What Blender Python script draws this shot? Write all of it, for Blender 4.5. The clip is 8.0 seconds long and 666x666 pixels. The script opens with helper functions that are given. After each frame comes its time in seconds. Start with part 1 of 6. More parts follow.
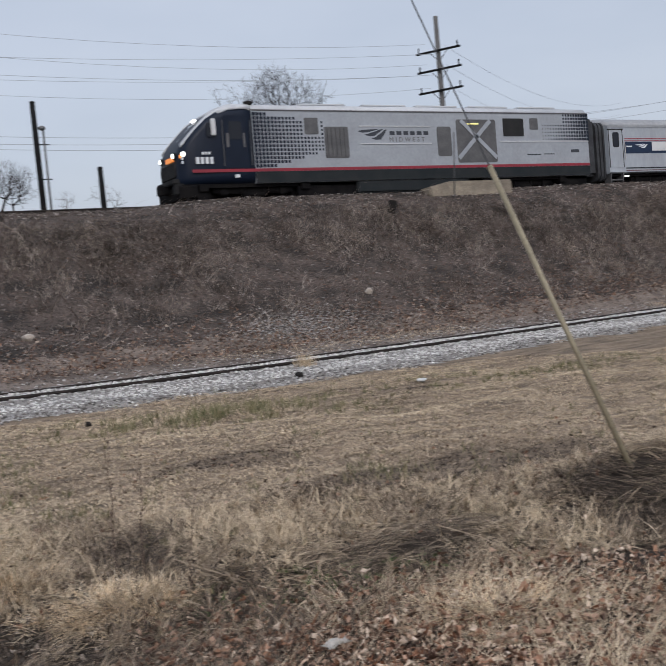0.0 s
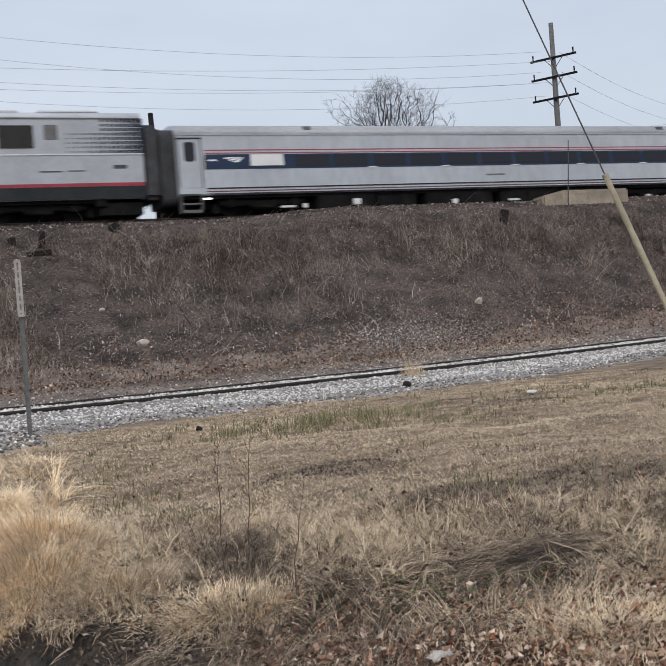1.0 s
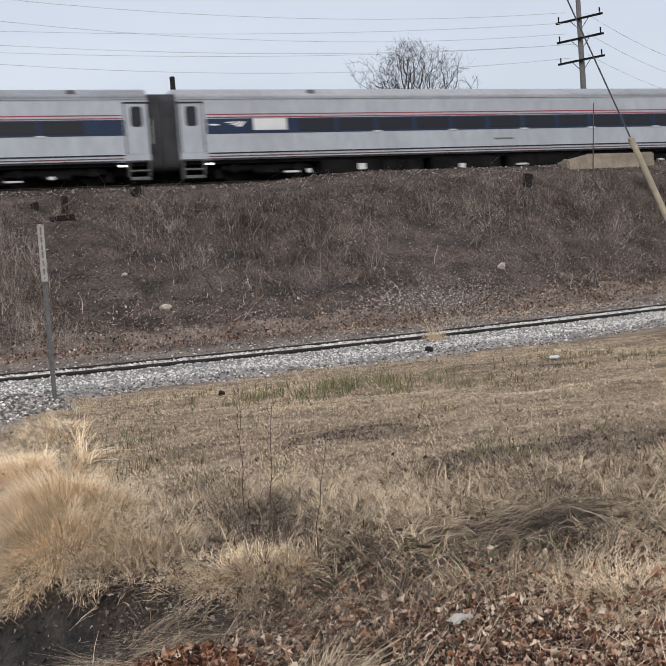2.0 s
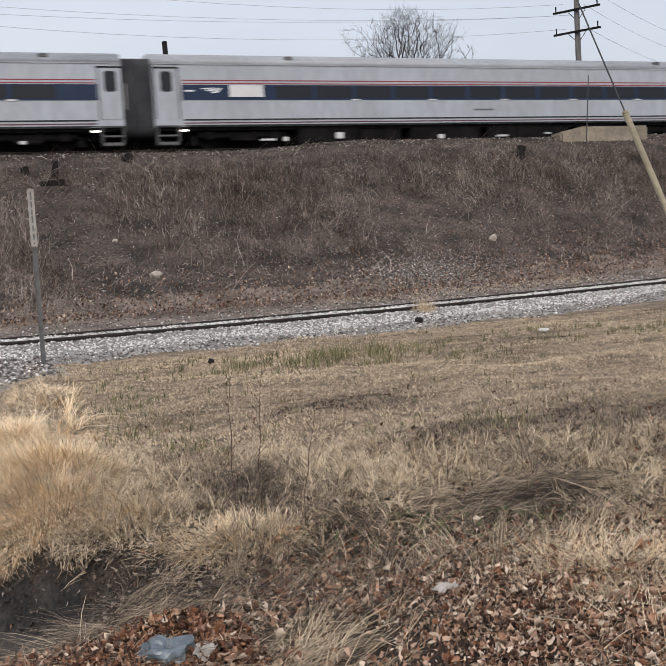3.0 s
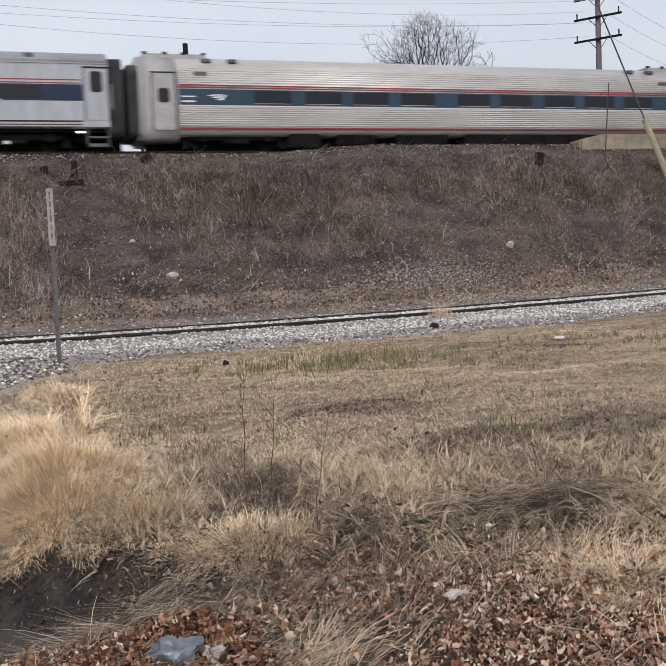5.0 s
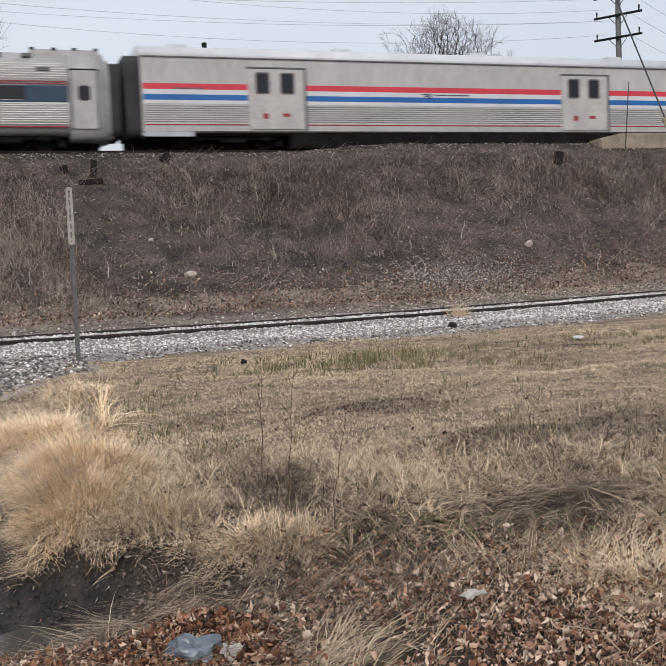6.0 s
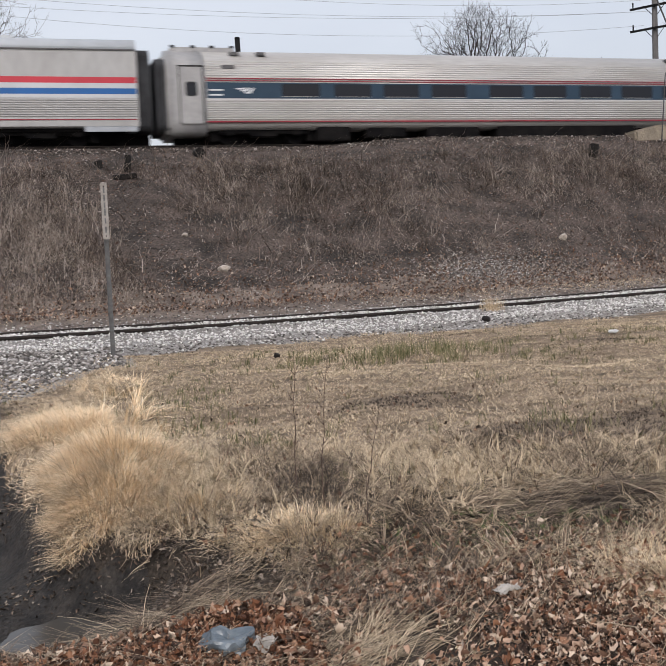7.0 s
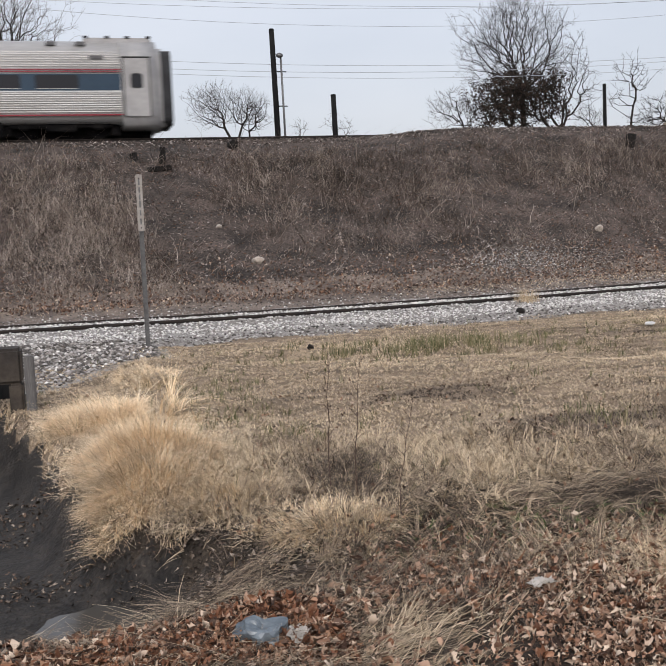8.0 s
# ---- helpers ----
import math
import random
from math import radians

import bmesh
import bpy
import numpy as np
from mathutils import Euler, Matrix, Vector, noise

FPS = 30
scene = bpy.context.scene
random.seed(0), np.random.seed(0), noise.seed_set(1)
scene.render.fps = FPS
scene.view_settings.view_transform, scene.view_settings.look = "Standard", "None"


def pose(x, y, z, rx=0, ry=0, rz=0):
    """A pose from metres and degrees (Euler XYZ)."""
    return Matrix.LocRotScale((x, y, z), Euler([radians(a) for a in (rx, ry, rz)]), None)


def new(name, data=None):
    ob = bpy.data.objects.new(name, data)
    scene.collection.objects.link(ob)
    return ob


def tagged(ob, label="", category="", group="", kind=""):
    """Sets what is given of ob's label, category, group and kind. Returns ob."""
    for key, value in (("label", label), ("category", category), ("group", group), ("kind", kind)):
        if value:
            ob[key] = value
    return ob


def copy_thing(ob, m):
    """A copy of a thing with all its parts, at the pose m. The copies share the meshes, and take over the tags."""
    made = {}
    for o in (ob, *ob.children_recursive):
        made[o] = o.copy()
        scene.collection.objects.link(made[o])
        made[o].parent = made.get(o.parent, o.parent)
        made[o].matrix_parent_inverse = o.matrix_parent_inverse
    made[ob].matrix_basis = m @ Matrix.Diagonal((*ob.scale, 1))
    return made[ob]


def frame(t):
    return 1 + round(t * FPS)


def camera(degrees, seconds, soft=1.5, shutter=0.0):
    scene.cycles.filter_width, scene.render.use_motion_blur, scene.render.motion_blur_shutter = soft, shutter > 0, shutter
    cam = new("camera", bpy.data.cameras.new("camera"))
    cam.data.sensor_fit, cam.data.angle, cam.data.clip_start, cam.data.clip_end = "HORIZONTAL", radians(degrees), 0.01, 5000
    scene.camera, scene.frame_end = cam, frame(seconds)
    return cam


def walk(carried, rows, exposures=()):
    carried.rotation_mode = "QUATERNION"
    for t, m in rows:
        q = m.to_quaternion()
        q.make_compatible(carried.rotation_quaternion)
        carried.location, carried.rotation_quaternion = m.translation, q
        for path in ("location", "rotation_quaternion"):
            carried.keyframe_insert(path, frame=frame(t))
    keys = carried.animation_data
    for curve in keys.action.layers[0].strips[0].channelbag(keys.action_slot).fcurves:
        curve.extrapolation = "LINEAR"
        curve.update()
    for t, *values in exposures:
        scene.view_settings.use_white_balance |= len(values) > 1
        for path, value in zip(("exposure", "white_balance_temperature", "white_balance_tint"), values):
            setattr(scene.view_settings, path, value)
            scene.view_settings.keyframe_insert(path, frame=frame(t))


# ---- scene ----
cam = camera(36.5, 8.0, soft=0.9, shutter=0.22)
EYE = 1.6
# seconds, yaw, pitch, roll of a camera held at one standing place
ROWS = [
    (0.0, -27.78, -2.28, 4.72),
    (0.1, -25.96, -2.19, 5.01),
    (0.2, -24.54, -2.07, 5.14),
    (0.3, -23.55, -1.93, 4.98),
    (0.5, -22.58, -1.67, 4.65),
    (0.7, -22.18, -1.47, 4.50),
    (1.0, -21.59, -1.30, 4.06),
    (1.2, -21.05, -1.36, 4.09),
    (1.5, -20.40, -1.79, 4.02),
    (1.7, -20.28, -2.32, 4.15),
    (2.8, -20.69, -4.93, 3.41),
    (3.0, -20.84, -4.95, 3.15),
    (3.5, -21.18, -4.73, 2.54),
    (4.0, -21.19, -4.71, 2.22),
    (4.5, -20.47, -4.71, 2.09),
    (4.7, -20.19, -4.67, 2.14),
    (5.8, -19.20, -4.76, 2.23),
    (6.0, -18.88, -4.70, 2.15),
    (6.5, -17.90, -4.68, 2.09),
    (7.0, -17.02, -4.97, 2.30),
    (7.5, -16.41, -5.22, 2.46),
    (7.8, -15.76, -5.35, 2.13),
    (8.0, -15.11, -5.37, 2.37),
]
walk(cam, [(t, pose(0, 0, EYE, 90 + pitch, roll, yaw)) for t, yaw, pitch, roll in ROWS],
     [(0.0, -0.21, 6130, 12), (0.5, -0.12, 6180, 11), (1.2, -0.02, 6280, 11), (3.0, 0.05, 6480, 12), (8.0, 0.08, 6500, 13)])

# ---- light: a bright overcast winter sky ----
SUN_UP, SUN_TURN = 38.0, 200.0
world = bpy.data.worlds.new("overcast_sky")
scene.world = world
world.use_nodes = True
wn, wl = world.node_tree.nodes, world.node_tree.links
wn.clear()
sky = wn.new("ShaderNodeTexSky")
sky.sky_type, sky.sun_disc = "NISHITA", False
sky.sun_elevation, sky.sun_rotation = radians(SUN_UP), radians(SUN_TURN)
sky.air_density, sky.dust_density, sky.ozone_density = 1.0, 6.0, 1.0
# cloud cover: the blue sky is veiled by an even grey-white layer with soft large billows
wc = wn.new("ShaderNodeTexCoord")
wm = wn.new("ShaderNodeMapping")
wm.inputs["Scale"].default_value = (1.2, 1.2, 3.5)
wno = wn.new("ShaderNodeTexNoise")
wno.inputs["Scale"].default_value, wno.inputs["Detail"].default_value = 2.2, 4.0
wr = wn.new("ShaderNodeValToRGB")
wr.color_ramp.elements[0].position, wr.color_ramp.elements[0].color = 0.3, (0.68, 0.72, 0.775, 1)
wr.color_ramp.elements[1].position, wr.color_ramp.elements[1].color = 0.72, (0.82, 0.85, 0.89, 1)
wb1, wb2 = wn.new("ShaderNodeBackground"), wn.new("ShaderNodeBackground")
wb1.inputs["Strength"].default_value = 0.05
wb2.inputs["Strength"].default_value = 0.74
wadd, wout = wn.new("ShaderNodeAddShader"), wn.new("ShaderNodeOutputWorld")
wl.new(wc.outputs["Generated"], wm.inputs["Vector"])
wl.new(wm.outputs["Vector"], wno.inputs["Vector"])
wl.new(wno.outputs["Fac"], wr.inputs["Fac"])
wl.new(sky.outputs["Color"], wb1.inputs["Color"])
wl.new(wr.outputs["Color"], wb2.inputs["Color"])
wl.new(wb1.outputs["Background"], wadd.inputs[0])
wl.new(wb2.outputs["Background"], wadd.inputs[1])
wl.new(wadd.outputs["Shader"], wout.inputs["Surface"])
sun = new("sun", bpy.data.lights.new("sun", "SUN"))
sun.data.energy, sun.data.angle, sun.data.color = 1.5, radians(35), (1.0, 0.985, 0.965)
sun.matrix_basis = pose(0, 0, 60, 90 - SUN_UP, 0, 180 - SUN_TURN)

# ---- materials ----
def mat(name, colour, rough=0.8, metal=0.0, second=None, scale=4.0, grain=None, grain_scale=60.0, bump=0.0, bump_scale=80.0, island=0.0, obj=0.0, stretch=(1, 1, 1), spec=0.4, mid=(0.38, 0.62)):
    """A surface with large stains (second), fine grain, relief, and variation by piece."""
    m = bpy.data.materials.new(name)
    m.use_nodes = True
    n, l = m.node_tree.nodes, m.node_tree.links
    b = n["Principled BSDF"]
    b.inputs["Roughness"].default_value, b.inputs["Metallic"].default_value = rough, metal
    b.inputs["Specular IOR Level"].default_value = spec
    co = n.new("ShaderNodeTexCoord")
    mp = n.new("ShaderNodeMapping")
    mp.inputs["Scale"].default_value = stretch
    l.new(co.outputs["Object"], mp.inputs["Vector"])
    out = None
    if second is not None:
        t = n.new("ShaderNodeTexNoise")
        t.inputs["Scale"].default_value, t.inputs["Detail"].default_value, t.inputs["Roughness"].default_value = scale, 6.0, 0.62
        l.new(mp.outputs["Vector"], t.inputs["Vector"])
        r = n.new("ShaderNodeValToRGB")
        r.color_ramp.elements[0].position, r.color_ramp.elements[1].position = mid
        r.color_ramp.elements[0].color, r.color_ramp.elements[1].color = (*colour, 1), (*second, 1)
        l.new(t.outputs["Fac"], r.inputs["Fac"])
        out = r.outputs["Color"]
    else:
        c = n.new("ShaderNodeRGB")
        c.outputs[0].default_value = (*colour, 1)
        out = c.outputs[0]
    if grain is not None:
        t = n.new("ShaderNodeTexNoise")
        t.inputs["Scale"].default_value, t.inputs["Detail"].default_value = grain_scale, 3.0
        l.new(mp.outputs["Vector"], t.inputs["Vector"])
        x = n.new("ShaderNodeMix")
        x.data_type, x.blend_type = "RGBA", "MULTIPLY"
        r = n.new("ShaderNodeValToRGB")
        r.color_ramp.elements[0].position, r.color_ramp.elements[1].position = 0.35, 0.65
        g = 1 - grain
        r.color_ramp.elements[0].color, r.color_ramp.elements[1].color = (g, g, g, 1), (1, 1, 1, 1)
        l.new(t.outputs["Fac"], r.inputs["Fac"])
        x.inputs["Factor"].default_value = 1.0
        l.new(out, x.inputs["A"])
        l.new(r.outputs["Color"], x.inputs["B"])
        out = x.outputs["Result"]
    if island or obj:
        h = n.new("ShaderNodeHueSaturation")
        src = n.new("ShaderNodeNewGeometry").outputs["Random Per Island"] if island else n.new("ShaderNodeObjectInfo").outputs["Random"]
        a = island or obj
        mr = n.new("ShaderNodeMapRange")
        mr.inputs["To Min"].default_value, mr.inputs["To Max"].default_value = 1 - a, 1 + a
        l.new(src, mr.inputs["Value"])
        l.new(mr.outputs["Result"], h.inputs["Value"])
        m2 = n.new("ShaderNodeMath")
        m2.operation = "MULTIPLY_ADD"
        m2.inputs[1].default_value, m2.inputs[2].default_value = 0.03, 0.485
        l.new(src, m2.inputs[0])
        l.new(m2.outputs[0], h.inputs["Hue"])
        l.new(out, h.inputs["Color"])
        out = h.outputs["Color"]
    l.new(out, b.inputs["Base Color"])
    if bump:
        t = n.new("ShaderNodeTexNoise")
        t.inputs["Scale"].default_value, t.inputs["Detail"].default_value = bump_scale, 4.0
        l.new(mp.outputs["Vector"], t.inputs["Vector"])
        bu = n.new("ShaderNodeBump")
        bu.inputs["Strength"].default_value, bu.inputs["Distance"].default_value = bump, 0.02
        l.new(t.outputs["Fac"], bu.inputs["Height"])
        l.new(bu.outputs["Normal"], b.inputs["Normal"])
    return m


def glass_mat(name, colour, rough=0.08):
    m = bpy.data.materials.new(name)
    m.use_nodes = True
    b = m.node_tree.nodes["Principled BSDF"]
    b.inputs["Base Color"].default_value = (*colour, 1)
    b.inputs["Roughness"].default_value, b.inputs["Specular IOR Level"].default_value = rough, 0.3
    return m


def glow_mat(name, colour, power):
    m = bpy.data.materials.new(name)
    m.use_nodes = True
    b = m.node_tree.nodes["Principled BSDF"]
    b.inputs["Base Color"].default_value = (*colour, 1)
    b.inputs["Emission Color"].default_value, b.inputs["Emission Strength"].default_value = (*colour, 1), power
    return m


M_SILVER = mat("silver_paint", (0.31, 0.335, 0.37), 0.5, 0.0, (0.275, 0.295, 0.325), 0.8, 0.10, 9.0, spec=0.4)
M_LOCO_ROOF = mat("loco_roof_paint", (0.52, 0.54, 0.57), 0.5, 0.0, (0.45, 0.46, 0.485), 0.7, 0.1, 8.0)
M_COACH = mat("coach_aluminium_paint", (0.355, 0.39, 0.435), 0.5, 0.0, (0.315, 0.34, 0.375), 0.5, 0.12, 5.0, stretch=(1, 1, 0.4))
M_COACH_ROOF = mat("coach_roof_grime", (0.345, 0.365, 0.395), 0.55, 0.0, (0.295, 0.31, 0.33), 0.5, 0.15, 5.0, stretch=(1, 1, 2))
M_STEEL = mat("fluted_stainless", (0.50, 0.495, 0.49), 0.42, 0.25, (0.42, 0.41, 0.40), 0.6, 0.12, 6.0, stretch=(0.4, 1, 3))
M_NAVY = mat("navy_paint", (0.004, 0.008, 0.019), 0.45, 0.0, (0.006, 0.011, 0.024), 1.0, spec=0.2)
M_BLUEBAND = mat("window_band_blue", (0.011, 0.022, 0.050), 0.5, 0.0, (0.016, 0.030, 0.062), 0.8, spec=0.2)
M_AMBAND = mat("amfleet_band_blue", (0.020, 0.042, 0.070), 0.5, 0.0, (0.026, 0.052, 0.085), 0.8, spec=0.25)
M_MAROON = mat("dark_maroon_stripe", (0.085, 0.025, 0.03), 0.6, 0.0, (0.07, 0.022, 0.026), 1.0)
M_RED = mat("red_stripe_paint", (0.24, 0.022, 0.038), 0.6, 0.0, (0.19, 0.02, 0.032), 1.0)
M_REDSTRIPE = mat("signal_red_stripe", (0.50, 0.035, 0.058), 0.5, 0.0, (0.42, 0.032, 0.05), 0.8)
M_BLUESTRIPE = mat("royal_blue_stripe", (0.008, 0.105, 0.34), 0.5, 0.0, (0.01, 0.09, 0.28), 0.8)
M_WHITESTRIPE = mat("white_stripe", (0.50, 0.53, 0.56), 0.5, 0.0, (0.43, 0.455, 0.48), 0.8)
M_BAGGAGE = mat("pale_baggage_paint", (0.40, 0.405, 0.41), 0.5, 0.0, (0.355, 0.355, 0.355), 0.5, 0.12, 5.0, stretch=(1, 1, 0.4))
M_BAGDOOR = mat("off_white_door_paint", (0.42, 0.42, 0.415), 0.5, 0.0, (0.35, 0.35, 0.345), 1.2, 0.12, 8.0)
M_DULLFLUTE = mat("dull_fluted_panel", (0.33, 0.33, 0.325), 0.5, 0.1, (0.27, 0.27, 0.265), 0.6, 0.12, 6.0, stretch=(0.4, 1, 3))
M_CHARCOAL = mat("charcoal_underframe_paint", (0.016, 0.020, 0.023), 0.7, 0.0, (0.024, 0.027, 0.029), 1.2, spec=0.12)
M_UNDER = mat("grimy_undergear", (0.006, 0.006, 0.007), 0.9, 0.0, (0.014, 0.013, 0.013), 2.0, 0.3, 14.0, spec=0.08)
M_RUBBER = mat("black_rubber", (0.016, 0.016, 0.017), 0.8, 0.0, (0.028, 0.028, 0.028), 3.0, spec=0.1)
M_DIAPH = mat("gangway_rubber", (0.062, 0.065, 0.072), 0.8, 0.0, (0.036, 0.037, 0.041), 1.5, 0.3, 12.0, spec=0.2)
M_GLASS = glass_mat("tinted_window_glass", (0.009, 0.011, 0.017), 0.10)
M_WSHIELD = glass_mat("windscreen_glass", (0.10, 0.12, 0.13), 0.05)
M_GRILLE = mat("grey_mesh_grille", (0.10, 0.10, 0.105), 0.6, 0.3, (0.14, 0.14, 0.145), 2.0, 0.35, 60.0)
M_DKGRILLE = mat("black_intake_mesh", (0.012, 0.012, 0.013), 0.7, 0.2, (0.02, 0.02, 0.02), 2.0, 0.4, 60.0)
M_LIGHT = glow_mat("lit_lamp", (1.0, 0.97, 0.9), 2.2)
M_ORANGE = glow_mat("orange_display", (0.9, 0.3, 0.06), 0.55)
M_LETTER = mat("dark_lettering", (0.03, 0.035, 0.045), 0.5)
M_PALE = mat("pale_lettering", (0.6, 0.62, 0.65), 0.5)
M_WHITEPANEL = mat("white_panel", (0.56, 0.57, 0.58), 0.5, 0.0, (0.50, 0.51, 0.52), 1.5)
M_VEST = mat("brushed_steel_end", (0.36, 0.36, 0.365), 0.45, 0.2, (0.29, 0.29, 0.295), 1.2, 0.1, 8.0)
M_RAIL = mat("dark_rusty_rail", (0.016, 0.013, 0.012), 0.8, 0.0, (0.032, 0.023, 0.019), 5.0, 0.3, 60.0)
M_WOODTIE = mat("weathered_tie_wood", (0.10, 0.085, 0.07), 0.9, 0.0, (0.06, 0.05, 0.042), 6.0, 0.4, 40.0, stretch=(1, 6, 6))
M_GALV = mat("galvanised_post", (0.17, 0.175, 0.18), 0.55, 0.5, (0.12, 0.12, 0.125), 6.0, 0.2, 40.0)
M_SIGN = mat("weathered_white_sign", (0.36, 0.34, 0.32), 0.7, 0.0, (0.27, 0.25, 0.23), 6.0, 0.2, 40.0)
M_POLEWOOD = mat("grey_pole_wood", (0.15, 0.145, 0.145), 0.9, 0.0, (0.10, 0.098, 0.098), 3.0, 0.3, 30.0, stretch=(4, 4, 0.4))
M_BLACKPOLE = mat("creosote_black_pole", (0.006, 0.0065, 0.0075), 0.85, 0.0, (0.012, 0.012, 0.0125), 3.0, spec=0.15)
M_WIRE = mat("wire", (0.05, 0.052, 0.056), 0.6, 0.3)
# Far lines: their faintness against the sky is put into this pale colour.
M_FARWIRE = mat("haze_pale_wire", (0.42, 0.45, 0.49), 0.6, 0.3)
M_GUARD = mat("faded_yellow_guard", (0.31, 0.27, 0.185), 0.6, 0.0, (0.24, 0.21, 0.145), 5.0, 0.2, 40.0)
M_CONCRETE = mat("lichened_concrete", (0.33, 0.285, 0.22), 0.9, 0.0, (0.21, 0.18, 0.145), 1.6, 0.3, 18.0, 0.5, 30.0)
M_BARK = mat("dark_bark", (0.026, 0.022, 0.020), 0.9, 0.0, (0.045, 0.04, 0.036), 5.0, 0.4, 30.0, spec=0.1)
M_TWIG = mat("grey_twig", (0.026, 0.022, 0.021), 0.95, 0.0, (0.042, 0.037, 0.035), 2.0, spec=0.1)
# Next two: twigs beyond the track, with distance haze mixed into their colour.
M_MISTTWIG = mat("haze_paled_twig", (0.048, 0.044, 0.044), 0.95, 0.0, (0.068, 0.062, 0.062), 2.0, spec=0.1)
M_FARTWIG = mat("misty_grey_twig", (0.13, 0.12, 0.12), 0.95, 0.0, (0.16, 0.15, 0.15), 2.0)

# ---- building helpers ----
def mesh_of(name, bm, material, smooth=False):
    me = bpy.data.meshes.new(name)
    bm.to_mesh(me)
    bm.free()
    for m in (material if isinstance(material, (list, tuple)) else [material]):
        me.materials.append(m)
    if smooth:
        me.polygons.foreach_set("use_smooth", [True] * len(me.polygons))
    return me


def part(name, bm, material, parent=None, label="", smooth=False, at=None):
    """One mesh object from a bmesh (or a ready mesh), under a thing or part."""
    me = bm if isinstance(bm, bpy.types.Mesh) else mesh_of(name, bm, material, smooth)
    ob = new(name, me)
    ob.parent = parent
    if at is not None:
        ob.matrix_basis = at
    if label:
        ob["label"] = label
    return ob


def box(bm, x0, x1, y0, y1, z0, z1, bevel=0.0):
    r = bmesh.ops.create_cube(bm, size=1.0)
    bmesh.ops.transform(bm, verts=r["verts"], matrix=Matrix.Translation(((x0 + x1) / 2, (y0 + y1) / 2, (z0 + z1) / 2)) @ Matrix.Diagonal((x1 - x0, y1 - y0, z1 - z0, 1)))
    if bevel:
        es = list({e for v in r["verts"] for e in v.link_edges})
        bmesh.ops.bevel(bm, geom=es, offset=bevel, segments=2, affect="EDGES")
    return bm


def boxes(*dims, bevel=0.0):
    bm = bmesh.new()
    for d in dims:
        box(bm, *d, bevel=bevel)
    return bm


def tube(bm, a, b, ra, rb=None, n=8):
    """A tapered rod from a to b."""
    a, b = Vector(a), Vector(b)
    rb = ra if rb is None else rb
    d = b - a
    m = Matrix.Translation((a + b) / 2) @ d.to_track_quat("Z", "Y").to_matrix().to_4x4()
    bmesh.ops.create_cone(bm, cap_ends=True, segments=n, radius1=ra, radius2=rb, depth=d.length, matrix=m)
    return bm


def loft(sections, closed_ring=True, caps=True):
    """Skin rings of equal length."""
    bm = bmesh.new()
    rings = [[bm.verts.new(p) for p in s] for s in sections]
    k = len(sections[0])
    for r0, r1 in zip(rings, rings[1:]):
        for i in range(k if closed_ring else k - 1):
            j = (i + 1) % k
            bm.faces.new((r0[i], r0[j], r1[j], r1[i]))
    if caps and closed_ring:
        bm.faces.new(rings[0][::-1])
        bm.faces.new(rings[-1])
    bmesh.ops.recalc_face_normals(bm, faces=bm.faces[:])
    return bm


def plate(points, y, depth):
    """A flat shape in the x-z plane, standing proud of the side face at y (towards -y)."""
    bm = bmesh.new()
    f = [bm.verts.new((x, y, z)) for x, z in points]
    b = [bm.verts.new((x, y - depth, z)) for x, z in points]
    n = len(points)
    bm.faces.new(f)
    bm.faces.new(b[::-1])
    for i in range(n):
        j = (i + 1) % n
        bm.faces.new((f[j], f[i], b[i], b[j]))
    bmesh.ops.recalc_face_normals(bm, faces=bm.faces[:])
    return bm


def rounded(x0, x1, z0, z1, r=0.08, n=4):
    pts = []
    for cx, cz, a0 in ((x1 - r, z1 - r, 0), (x0 + r, z1 - r, 90), (x0 + r, z0 + r, 180), (x1 - r, z0 + r, 270)):
        for i in range(n + 1):
            a = radians(a0 + 90 * i / n)
            pts.append((cx + r * math.cos(a), cz + r * math.sin(a)))
    return pts


def empty_at(name, m=None):
    ob = new(name)
    ob.empty_display_size = 0.3
    if m is not None:
        ob.matrix_basis = m
    return ob


def arrays(name, verts, faces, material, parent=None, smooth=False, index=None):
    """A mesh from numpy arrays of vertices and equal-sided faces."""
    me = bpy.data.meshes.new(name)
    verts, faces = np.asarray(verts, dtype=np.float32), np.asarray(faces, dtype=np.int32)
    k = faces.shape[1]
    me.vertices.add(len(verts))
    me.vertices.foreach_set("co", verts.ravel())
    me.loops.add(faces.size)
    me.loops.foreach_set("vertex_index", faces.ravel())
    me.polygons.add(len(faces))
    me.polygons.foreach_set("loop_start", np.arange(0, faces.size, k, dtype=np.int32))
    me.polygons.foreach_set("loop_total", np.full(len(faces), k, dtype=np.int32))
    for m in (material if isinstance(material, (list, tuple)) else [material]):
        me.materials.append(m)
    if index is not None:
        me.polygons.foreach_set("material_index", np.asarray(index, dtype=np.int32))
    if smooth:
        me.polygons.foreach_set("use_smooth", np.ones(len(faces), dtype=bool))
    me.update(calc_edges=True)
    me.validate()
    ob = new(name, me)
    ob.parent = parent
    return ob

# ---- the lie of the land ----
TRACK_Y, TRACK_Z = 38.3, 5.48


def siding_y(x):
    """Near rail of the low siding: straight, then curving away."""
    x = np.asarray(x, dtype=float)
    d = np.clip(x - 1.0, 0, 13.0)
    return 18.55 + 0.0105 * d * d + np.clip(x - 14.0, 0, None) * 0.27


def smooth(a, b, v):
    t = np.clip((v - a) / (b - a), 0, 1)
    return t * t * (3 - 2 * t)


